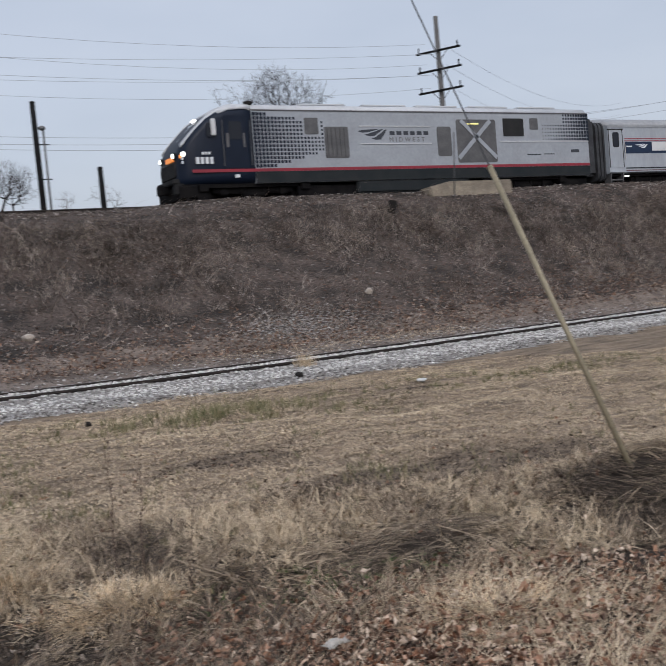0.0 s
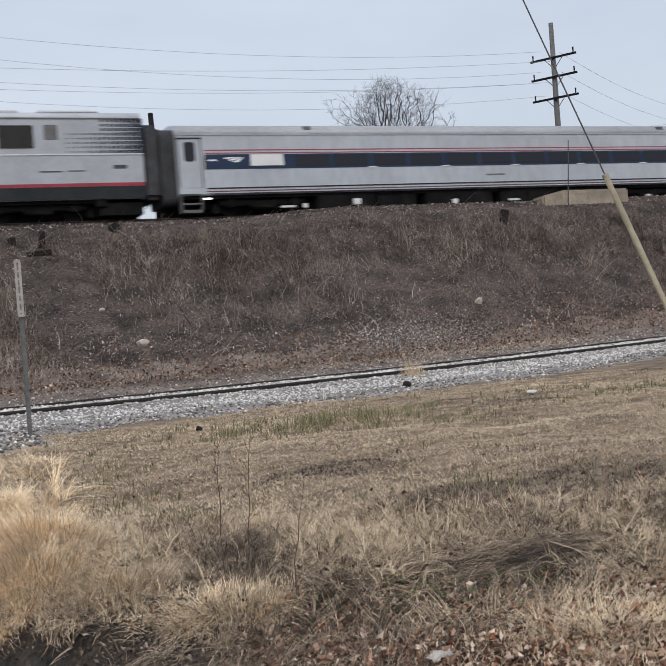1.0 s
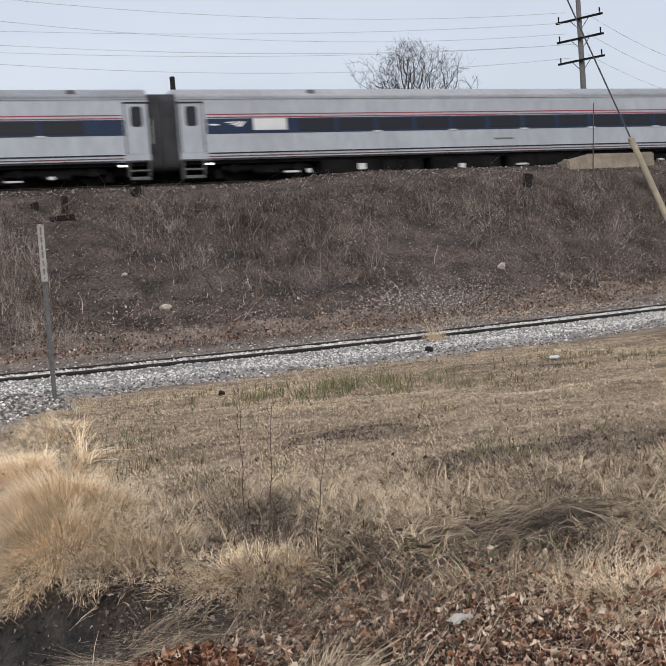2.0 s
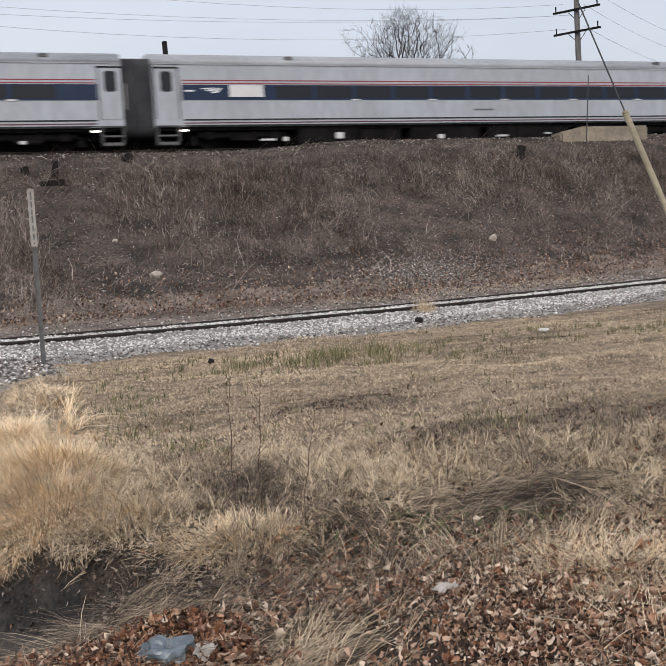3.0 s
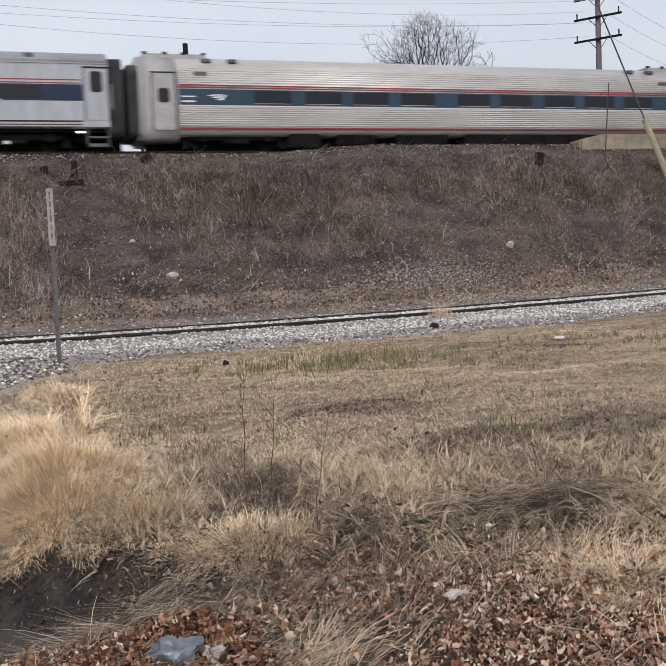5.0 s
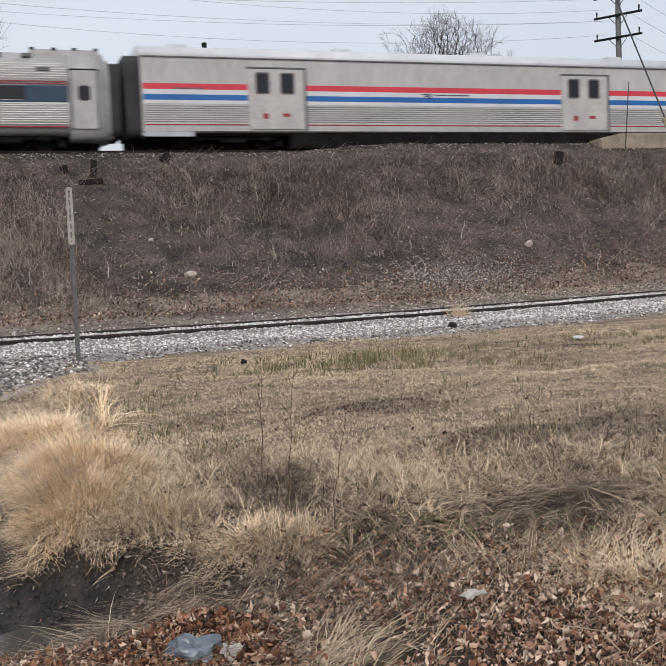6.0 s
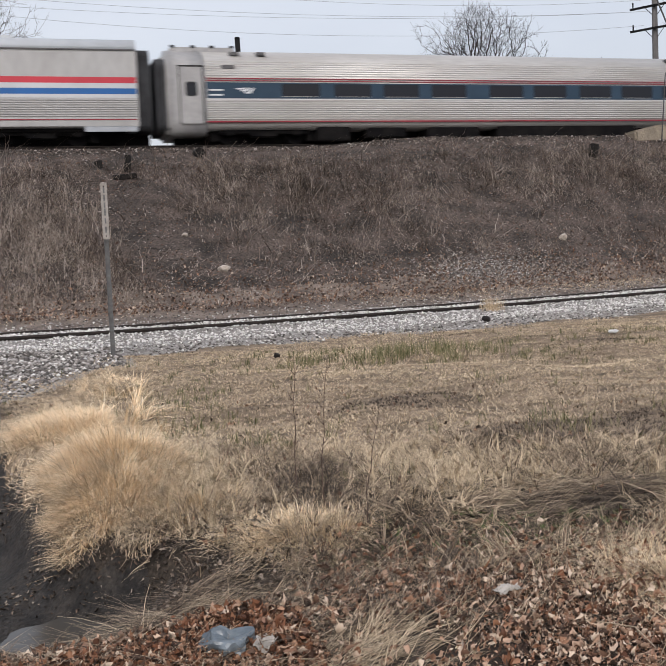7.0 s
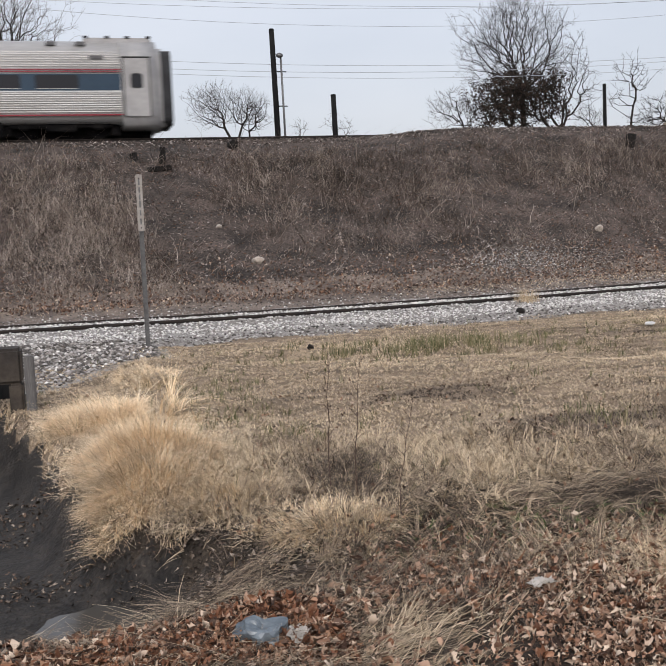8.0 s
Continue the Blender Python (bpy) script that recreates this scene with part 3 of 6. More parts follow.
    part("underframe", boxes((-12.1, 12.1, -1.25, 1.25, 0.45, 0.56), (-12.1, 12.1, -0.3, 0.3, -0.05, 0.46)), M_UNDER, c)
    undergear(c, [(-6.9, -5.6, -0.02, -1.36, 1.36), (-4.9, -3.3, 0.10, -1.3, 1.3), (-2.4, -0.2, 0.06, -1.3, 1.3), (0.6, 6.9, -0.06, -1.36, 1.36)], 0.5)
    return c


def baggage_car(at):
    c = empty_at("baggage_car", at)
    tagged(c, "pale grey baggage car with red, white and blue stripes", "train car", group="cars of the passing train")
    part("body", shell(-12.45, 12.5, [(1.38, 0.50), (1.48, 0.55), (SIDE, 0.8), (SIDE, 3.20)]), M_BAGGAGE, c)
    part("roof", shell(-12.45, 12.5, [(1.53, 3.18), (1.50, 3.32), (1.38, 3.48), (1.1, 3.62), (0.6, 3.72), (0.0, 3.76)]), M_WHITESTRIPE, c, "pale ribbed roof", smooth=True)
    part("gutter", boxes((-12.45, 12.5, -1.54, -1.49, 3.17, 3.21)), M_GRILLE, c)
    for a, b in ((-12.4, -8.55), (-6.35, 4.7), (7.0, 12.45)):
        strip(c, "red_stripe", a, b, 2.04, 2.25, M_REDSTRIPE, label="broad red stripe")
        strip(c, "white_stripe", a, b, 1.862, 2.038, M_WHITESTRIPE, label="broad white stripe")
        strip(c, "blue_stripe", a, b, 1.66, 1.86, M_BLUESTRIPE, label="broad blue stripe")
        strip(c, "white_stripe", a, b, 1.53, 1.658, M_WHITESTRIPE, label="white stripe")
        for i in range(8):
            z = 0.90 + i * 0.08
            part("flute", tube(bmesh.new(), (a, -SIDE + 0.008, z), (b, -SIDE + 0.008, z), 0.030, n=8), M_DULLFLUTE, c)
        strip(c, "pinstripe", a, b, 0.76, 0.80, M_RED, label="thin red stripe")
    for x0 in (-8.5, 4.76):
        x1 = x0 + 2.13
        d = part("cargo_door", plate(rounded(x0, x1, 0.62, 2.82, 0.05), -SIDE, 0.03), M_BAGDOOR, c, "off-white double cargo door")
        part("door_track", boxes((x0 - 0.08, x1 + 0.08, -SIDE - 0.05, -SIDE + 0.01, 2.84, 2.89)), M_GRILLE, d)
        part("post", boxes((x1 + 0.01, x1 + 0.09, -SIDE - 0.05, -SIDE + 0.01, 0.5, 2.84)), M_GRILLE, d)
        for a in (x0 + 0.24, x0 + 1.2):
            part("window", plate(rounded(a, a + 0.56, 1.90, 2.70, 0.08), -SIDE - 0.028, 0.010), M_GRILLE, d)
            part("pane", plate(rounded(a + 0.05, a + 0.51, 1.95, 2.65, 0.06), -SIDE - 0.036, 0.008), M_GLASS, d)
        part("warning_mark", boxes((x0 + 0.5, x0 + 0.72, -SIDE - 0.034, -SIDE - 0.02, 1.0, 1.2)), M_RED, d)
        part("warning_mark", boxes((x0 + 1.25, x0 + 1.55, -SIDE - 0.034, -SIDE - 0.02, 1.08, 1.2)), M_RED, d)
    arrow_logo(c, -1.6, 1.78, 0.55, 0.24, M_BLUEBAND, -SIDE - 0.006)
    part("lettering_bar", boxes((-1.0, 0.5, -SIDE - 0.014, -SIDE, 1.93, 1.98)), M_GRILLE, c)
    part("lettering_bar", boxes((-11.3, -10.2, -SIDE - 0.014, -SIDE, 2.06, 2.10)), M_GRILLE, c)
    for x in (-10.9, -4.4, 1.5, 8.0):
        part("roof_vent", boxes((x - 0.38, x + 0.38, -0.45, 0.45, 3.66, 3.86), bevel=0.04), M_WHITESTRIPE, c)
    for s in (-1, 1):
        gangway(c, s * 12.45, s, 3.3)
        truck(c, s * 9.1)
        part("end_skirt", boxes((s * 12.35 - 0.1 if s > 0 else -12.45, 12.45 if s > 0 else s * 12.35 + 0.1, -1.45, 1.45, 0.4, 0.6), (min(s * 12.4, s * 10.6), max(s * 12.4, s * 10.6), -1.47, -1.40, 0.36, 0.56)), M_COACH, c)
    part("underframe", boxes((-12.1, 12.1, -1.25, 1.25, 0.40, 0.52), (-12.98, 12.98, -0.3, 0.3, -0.05, 0.42)), M_UNDER, c)
    undergear(c, [(-6.9, 6.95, -0.08, -1.40, 1.40)], 0.5)
    return c


def locomotive(at):
    """Sloped-nose diesel, nose at -x; measured from its rear edge at x = 21.4 to the coupler at 0."""
    c = empty_at("locomotive", at)
    tagged(c, "navy and silver diesel locomotive with sloped nose and red stripe", "locomotive", group="cars of the passing train")
    S = 1.5
    part("hull", shell(4.0, 21.3, [(1.44, 0.62), (S, 0.68), (S, 3.50)]), M_SILVER, c, "silver painted machine room")
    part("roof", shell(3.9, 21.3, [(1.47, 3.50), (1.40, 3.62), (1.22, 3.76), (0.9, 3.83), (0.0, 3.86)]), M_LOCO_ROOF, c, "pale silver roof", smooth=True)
    part("gutter", boxes((4.0, 21.3, -1.53, -1.47, 3.49, 3.53)), M_GRILLE, c)
    # cab and nose: rings along x from the chin to the back of the cab
    def nose(x):
        return x + 0.62 * max(0.0, 1 - (x - 0.3) / 3.0)
    def ring(x, w, zb, zt, r):
        x = nose(x)
        return [(x, y, z) for y, z in rounded(-w, w, zb, zt, r, 5)]
    rings = [ring(0.30, 0.98, 0.60, 1.75, 0.30), ring(0.40, 1.16, 0.58, 2.02, 0.36), ring(0.75, 1.36, 0.58, 2.42, 0.36), ring(1.2, 1.42, 0.58, 2.80, 0.36), ring(1.75, 1.46, 0.58, 3.22, 0.38), ring(2.3, 1.48, 0.58, 3.52, 0.40), ring(2.85, 1.49, 0.58, 3.68, 0.42), ring(3.6, 1.50, 0.58, 3.74, 0.42), ring(3.98, 1.50, 0.58, 3.74, 0.42)]
    cab = part("cab", loft(rings), M_NAVY, c, "navy blue cab with sloped nose", smooth=True)
    part("windscreen", loft([[(nose(0.86), y, 2.49 - 0.10 * (y / 1.15) ** 2) for y in np.linspace(-1.12, 1.12, 7)] + [(nose(0.90), y, 2.40) for y in np.linspace(1.12, -1.12, 7)], [(nose(1.72), y, 3.215 - 0.12 * (y / 1.15) ** 2) for y in np.linspace(-1.12, 1.12, 7)] + [(nose(1.78), y, 3.12) for y in np.linspace(1.12, -1.12, 7)]]), M_WSHIELD, cab)
    part("windscreen_post", loft([[(nose(0.84), y, 2.50) for y in (-0.05, 0.05)] + [(nose(0.9), y, 2.40) for y in (0.05, -0.05)], [(nose(1.74), y, 3.24) for y in (-0.05, 0.05)] + [(nose(1.78), y, 3.12) for y in (0.05, -0.05)]]), M_SILVER, cab)
    # silver brow sweeping over the cab side, a little proud of it
    brow = []
    for x, zt, zb in ((0.55, 2.30, 2.16), (0.9, 2.66, 2.42), (1.4, 3.02, 2.74), (1.9, 3.36, 3.06), (2.4, 3.60, 3.34), (3.0, 3.76, 3.52), (3.6, 3.79, 3.56), (4.0, 3.79, 3.54)):
        w = min(1.30 + 0.05 * x, 1.47)
        x = nose(x)
        brow.append([(x, -w, zb), (x, -w + 0.05, zt - 0.10), (x, -w + 0.28, zt + 0.015), (x, w - 0.28, zt + 0.015), (x, w - 0.05, zt - 0.10), (x, w, zb), (x, w - 0.2, zb), (x, -w + 0.2, zb)])
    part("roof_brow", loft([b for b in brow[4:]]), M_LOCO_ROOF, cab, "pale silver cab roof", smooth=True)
    for s in (-1, 1):
        bw = []
        for x, z in ((0.5, 2.16), (0.9, 2.50), (1.4, 2.90), (1.9, 3.26), (2.4, 3.50), (2.9, 3.60)):
            w = min(1.02 + 0.10 * x, 1.25)
            x = nose(x)
            bw.append([(x, s * (w - 0.06), z + 0.10), (x, s * (w + 0.10), z + 0.03), (x, s * (w + 0.10), z - 0.06), (x, s * (w - 0.06), z - 0.04)])
        part("brow", loft(bw), M_LOCO_ROOF, cab, "silver windscreen surround", smooth=True)
    part("nose_panel", loft([[(0.865, y, z) for y, z in rounded(-0.85, 0.85, 1.02, 1.55, 0.12)], [(0.94, y, z) for y, z in rounded(-0.9, 0.9, 0.98, 1.6, 0.12)]]), M_RUBBER, cab)
    part("nose_display", boxes((0.83, 0.9, -0.75, 0.05, 1.62, 1.80), bevel=0.01), M_ORANGE, cab, "lit orange number display")
    part("side_display", plate(rounded(0.92, 1.02, 1.66, 1.80, 0.05), -1.30, 0.02), M_ORANGE, cab, "lit orange number display")
    for y in (-0.78, 0.78):
        hb = bmesh.new()
        tube(hb, (0.86, y, 1.82), (1.1, y, 1.82), 0.13, n=14)
        hl = part("headlight", hb, M_RUBBER, cab)
        lb = bmesh.new()
        tube(lb, (0.83, y, 1.82), (0.87, y, 1.82), 0.095, n=14)
        part("lens", lb, M_LIGHT, hl, "lit white headlight")
    lb = bmesh.new()
    bmesh.ops.create_uvsphere(lb, u_segments=12, v_segments=8, radius=0.10, matrix=Matrix.Translation((1.08, -1.34, 1.82)))
    part("headlight", lb, M_LIGHT, cab, "lit white corner headlight")
    lb = boxes((1.98, 2.10, -0.42, 0.0, 3.24, 3.34), bevel=0.03)
    part("roof_headlight", lb, M_LIGHT, cab, "lit white headlight above the windscreen")
    for z in (1.45, 1.6):
        part("marker_lamp", boxes((0.98, 1.06, -1.41, -1.37, z, z + 0.1)), M_PALE, cab)
    # plough and coupler
    part("pilot", loft([[(0.85, y, z) for y, z in rounded(-1.25, 1.25, 0.12, 0.62, 0.08)], [(1.5, y, z) for y, z in rounded(-1.42, 1.42, 0.10, 0.62, 0.08)]]), M_UNDER, c)
    part("coupler", boxes((0.5, 0.95, -0.18, 0.18, 0.42, 0.72), (0.42, 0.62, -0.26, 0.26, 0.38, 0.76), bevel=0.04), M_UNDER, c)
    part("buffer_shelf", boxes((0.7, 1.1, -1.05, 1.05, 0.72, 0.92), (0.72, 1.1, -1.2, -0.85, 0.28, 0.72), bevel=0.04), M_RUBBER, c)
    # cab side: door, rails, mirror
    d = part("door", plate(rounded(2.75, 3.75, 1.22, 3.28, 0.06), -S, 0.015), M_NAVY, c)
    part("window", plate(rounded(2.98, 3.52, 2.35, 3.05, 0.08), -S - 0.013, 0.01), M_GLASS, d)
    for x in (2.68, 3.86):
        part("grab_rail", tube(bmesh.new(), (x, -S - 0.06, 1.32), (x + 0.02, -S - 0.06, 3.1), 0.016), M_GRILLE, d)
    part("latch_plate", boxes((2.84, 2.96, -S - 0.03, -S, 2.05, 2.6)), M_GRILLE, d)
    part("latch_plate", boxes((3.56, 3.64, -S - 0.03, -S, 2.05, 2.6)), M_GRILLE, d)
    part("side_window", plate(rounded(2.05, 2.44, 2.45, 3.0, 0.1), -S - 0.003, 0.02), M_GLASS, c)
    part("mirror", boxes((2.22, 2.40, -S - 0.14, -S - 0.02, 2.50, 3.14), bevel=0.02), M_WHITEPANEL, c, "white folding mirror")
    part("rear_mirror", boxes((3.9, 4.2, -1.3, -1.0, 3.78, 3.92), bevel=0.02), M_RUBBER, c)
    # number on the cab side as plain bars
    for k in range(4):
        part("number_bar", boxes((1.55 + 0.19 * k, 1.67 + 0.19 * k, -S - 0.006, -S + 0.09, 1.42, 1.68)), M_PALE, c)
    for k in range(3):
        part("number_bar", boxes((1.80 + 0.13 * k, 1.88 + 0.13 * k, -S - 0.006, -S + 0.05, 1.78, 1.88)), M_PALE, c)
    # red stripe and charcoal skirt along the whole side
    strip(c, "red_stripe", 1.35, 21.3, 1.08, 1.20, M_RED, d=0.012, label="dark red stripe")
    strip(c, "skirt", 4.0, 21.3, 0.64, 1.075, M_CHARCOAL, d=0.010, label="charcoal lower skirt")
    part("fuel_tank", boxes((8.6, 14.3, -1.46, 1.46, 0.12, 0.66), bevel=0.06), M_CHARCOAL, c)
    # halftone of small squares, each a plate of its own shape, thinning towards the silver
    bm = bmesh.new()
    def dots(xa, xb, za, zb, grow, keep):
        n = 0
        x = xa
        while x < xb:
            z = za
            while z < zb:
                if keep(x, z):
                    s = grow(x)
                    box(bm, x - s, x + s, -S - 0.004, -S + 0.01, z - s, z + s)
                z += 0.158
            x += 0.158
    dots(4.09, 7.1, 1.30, 3.40, lambda x: 0.067 - 0.026 * (x - 4.1) / 3.0, lambda x, z: z > 1.22 + max(0, (x - 4.7)) * 0.26 and z < 3.42 - 0.12 * (x - 4.1) and not (6.25 < x < 6.95 and z > 2.55))
    dots(18.6, 21.3, 2.32, 3.45, lambda x: 0.022 + 0.05 * (x - 18.6) / 2.7, lambda x, z: z < 3.05 + (0.42 if x > 19.8 else 0.0))
    part("halftone_pattern", bm, M_NAVY, c, "navy halftone squares fading into silver")["kind"] = "stuff"
    part("vent_panel", plate(rounded(6.30, 6.92, 2.55, 3.22, 0.05), -S, 0.02), M_GRILLE, c)
    part("vent_panel", plate(rounded(17.85, 18.32, 2.76, 3.28, 0.05), -S, 0.02), M_GRILLE, c)
    part("radiator_grille", plate(rounded(7.18, 8.30, 1.58, 2.86, 0.06), -S, 0.02), M_GRILLE, c)
    for k in range(5):
        part("louvre", boxes((7.30 + 0.2 * k, 7.36 + 0.2 * k, -S - 0.05, -S, 1.64, 2.80)), M_GRILLE, c)
    part("intake_mesh", plate(rounded(16.32, 17.48, 2.46, 3.26, 0.02), -S, 0.02), M_DKGRILLE, c, "black intake mesh")
    part("vent_panel", plate(rounded(12.72, 13.45, 1.60, 2.88, 0.10), -S, 0.02), M_GRILLE, c)
    e = part("engine_bay", plate(rounded(13.75, 15.90, 1.30, 3.20, 0.10), -S, 0.012), M_GRILLE, c, "grey mesh bay crossed by silver braces")
    for (xa, za), (xb, zb) in (((13.8, 1.5), (15.6, 3.15)), ((14.0, 3.15), (15.85, 1.5))):
        v = Vector((xb - xa, zb - za)).normalized() * 0.09
        part("brace", plate([(xa - v.y, za + v.x), (xb - v.y, zb + v.x), (xb + v.y, zb - v.x), (xa + v.y, za - v.x)], -S - 0.010, 0.03), M_SILVER, e)
    part("bay_lamp", boxes((14.35, 14.95, -S - 0.04, -S, 2.98, 3.04)), glow_mat("lit_bay", (0.75, 0.68, 0.25), 0.9), e, "small lit engine room lamp")
    # raised ribs framing the lettering
    for x0, x1, z in ((8.85, 12.4, 2.86), (8.85, 12.4, 2.13), (16.1, 21.3, 2.20)):
        part("rib", boxes((x0, x1, -S - 0.03, -S, z, z + 0.05), bevel=0.008), M_LOCO_ROOF, c)
    arrow_logo(c, 8.75, 2.28, 1.45, 0.50, M_LETTER, -S)
    for k in range(6):
        part("brand_bar", boxes((10.32 + 0.34 * k, 10.57 + 0.34 * k, -S - 0.006, -S + 0.01, 2.52, 2.68)), M_LETTER, c)
    cu = bpy.data.curves.new("word", "FONT")
    cu.body, cu.size, cu.extrude, cu.space_character = "MIDWEST", 0.27, 0.004, 1.75
    wo = new("lettering", cu)
    me = bpy.data.meshes.new_from_object(wo)
    bpy.data.objects.remove(wo)
    me.materials.append(M_GRILLE)
    part("lettering", me, None, c, at=pose(10.28, -S - 0.003, 2.24, 90))["kind"] = "stuff"
    for d in ((17.6, 18.4, 1.60, 1.65), (18.6, 19.2, 1.62, 1.66), (20.2, 20.7, 1.70, 1.84)):
        part("data_plate", boxes((d[0], d[1], -S - 0.005, -S, d[2], d[3])), M_LETTER, c)
    part("rear_gangway", boxes((21.3, 22.0, -1.25, 1.25, 0.6, 3.35), bevel=0.15), M_DIAPH, c)
    for x in (4.0, 17.5):
        truck(c, x)
        for o in (-2.4, 2.0):
            part("sand_box", boxes((x + o, x + o + 0.4, -1.42, -1.0, 0.35, 0.62), bevel=0.03), M_UNDER, c)
    part("underframe", boxes((1.0, 21.2, -1.3, 1.3, 0.5, 0.66), (1.2, 21.2, -0.3, 0.3, -0.05, 0.5)), M_UNDER, c)
    part("step_lamp", boxes((3.1, 3.3, -S - 0.03, -S, 0.86, 0.98)), M_PALE, c)
    for x in (7.5, 10.5, 13.2, 16.0, 18.8):
        part("roof_hatch", boxes((x - 1.1, x + 1.1, -0.95, 0.95, 3.82, 3.91), bevel=0.03), M_LOCO_ROOF, c)
    for a, b in ((5.9, 8.6), (14.3, 15.4), (1.1, 2.0), (19.6, 21.2)):
        part("underbody", boxes((a, b, -1.3, 1.3, 0.05, 0.6)), M_UNDER, c)
    return c


CAR_Z, SPEED = 5.55, 26.6
START = {}
loco = locomotive(pose(12.4, TRACK_Y, CAR_Z))
START[loco] = 12.4
GAP = 34.4
coach = horizon_coach(pose(GAP + 13, TRACK_Y, CAR_Z))
START[coach] = GAP + 13
for k in (1, 2, 3):
    ob = copy_thing(coach, pose(GAP + 13 + 26 * k, TRACK_Y, CAR_Z))
    START[ob] = GAP + 13 + 26 * k
amf = amfleet_coach(pose(GAP + 13 + 104, TRACK_Y, CAR_Z))
START[amf] = GAP + 13 + 104
bag = baggage_car(pose(GAP + 13 + 130, TRACK_Y, CAR_Z))
START[bag] = GAP + 13 + 130
ob = copy_thing(amf, pose(GAP + 13 + 156, TRACK_Y, CAR_Z))
START[ob] = GAP + 13 + 156

# ---- plants and loose ground cover ----
def island_mat(name, colours, rough=0.9, trans=0.0):
    """Each blade, leaf or stone takes one of several colours."""
    m = bpy.data.materials.new(name)
    m.use_nodes = True
    n, l = m.node_tree.nodes, m.node_tree.links
    b = n["Principled BSDF"]
    b.inputs["Roughness"].default_value, b.inputs["Specular IOR Level"].default_value = rough, 0.2
    g = n.new("ShaderNodeNewGeometry")
    r = n.new("ShaderNodeValToRGB")
    r.color_ramp.interpolation = "CONSTANT"
    e = r.color_ramp.elements
    while len(e) < len(colours):
        e.new(0.5)
    for k, c in enumerate(colours):
        e[k].position, e[k].color = k / len(colours), (*c, 1)
    l.new(g.outputs["Random Per Island"], r.inputs["Fac"])
    l.new(r.outputs["Color"], b.inputs["Base Color"])
    return m


M_STRAW = island_mat("straw_blades", [(0.26, 0.20, 0.138), (0.58, 0.465, 0.33), (0.40, 0.315, 0.22), (0.70, 0.575, 0.42), (0.32, 0.25, 0.172)])
M_LAWN = island_mat("faded_lawn_blades", [(0.41, 0.325, 0.225), (0.55, 0.44, 0.315), (0.46, 0.365, 0.255), (0.62, 0.50, 0.365), (0.35, 0.272, 0.19)])
M_TUFT = island_mat("golden_tuft", [(0.80, 0.61, 0.40), (0.97, 0.80, 0.57), (0.60, 0.44, 0.275), (0.88, 0.70, 0.475), (0.98, 0.86, 0.66), (0.72, 0.545, 0.355)])
M_THATCH = island_mat("grey_brown_thatch", [(0.085, 0.064, 0.048), (0.32, 0.25, 0.185), (0.16, 0.12, 0.09), (0.45, 0.36, 0.262), (0.11, 0.083, 0.063), (0.25, 0.192, 0.142)])
M_GREEN = island_mat("dull_green_blades", [(0.15, 0.145, 0.075), (0.22, 0.205, 0.115), (0.10, 0.105, 0.05), (0.28, 0.24, 0.15)])
M_FRESH = island_mat("fresh_green_blades", [(0.06, 0.13, 0.03), (0.12, 0.20, 0.055), (0.05, 0.09, 0.025)])
M_WEED = island_mat("dead_bank_weeds", [(0.07, 0.054, 0.047), (0.25, 0.205, 0.178), (0.13, 0.10, 0.085), (0.36, 0.305, 0.27), (0.09, 0.07, 0.06), (0.17, 0.135, 0.115)])
M_PALEWEED = island_mat("pale_bank_grass", [(0.34, 0.288, 0.248), (0.54, 0.475, 0.42), (0.24, 0.198, 0.17), (0.44, 0.375, 0.325)])
M_RUST = island_mat("rusty_leaf_specks", [(0.13, 0.08, 0.06), (0.26, 0.18, 0.135), (0.07, 0.05, 0.042), (0.36, 0.30, 0.26), (0.17, 0.10, 0.07)])
M_LEAF = island_mat("dry_fallen_leaves", [(0.075, 0.048, 0.036), (0.34, 0.23, 0.165), (0.16, 0.09, 0.062), (0.56, 0.435, 0.34), (0.05, 0.033, 0.026), (0.26, 0.155, 0.108), (0.45, 0.31, 0.23), (0.11, 0.068, 0.05), (0.62, 0.51, 0.41), (0.36, 0.21, 0.14)], 0.7)
M_WETLEAF = island_mat("damp_rust_leaves", [(0.10, 0.046, 0.028), (0.25, 0.125, 0.072), (0.15, 0.068, 0.038), (0.36, 0.22, 0.145), (0.05, 0.027, 0.019), (0.19, 0.085, 0.048)], 0.6)
M_MUDLEAF = island_mat("muddy_leaves", [(0.05, 0.04, 0.033), (0.15, 0.118, 0.094), (0.32, 0.27, 0.225), (0.045, 0.035, 0.029), (0.12, 0.08, 0.058), (0.06, 0.046, 0.037)], 0.55)
M_STONE = island_mat("pale_ballast_stones", [(0.46, 0.45, 0.44), (0.72, 0.71, 0.70), (0.58, 0.565, 0.55), (0.80, 0.79, 0.77), (0.26, 0.245, 0.235), (0.66, 0.65, 0.63)])
M_DARKSTONE = island_mat("dark_ballast_stones", [(0.11, 0.10, 0.095), (0.30, 0.28, 0.265), (0.18, 0.165, 0.155), (0.42, 0.40, 0.385), (0.08, 0.075, 0.07)])
M_BANKSTONE = island_mat("bank_ballast_stones", [(0.05, 0.042, 0.038), (0.13, 0.108, 0.096), (0.08, 0.066, 0.058), (0.21, 0.175, 0.16), (0.05, 0.042, 0.038), (0.46, 0.42, 0.395), (0.10, 0.083, 0.073)])


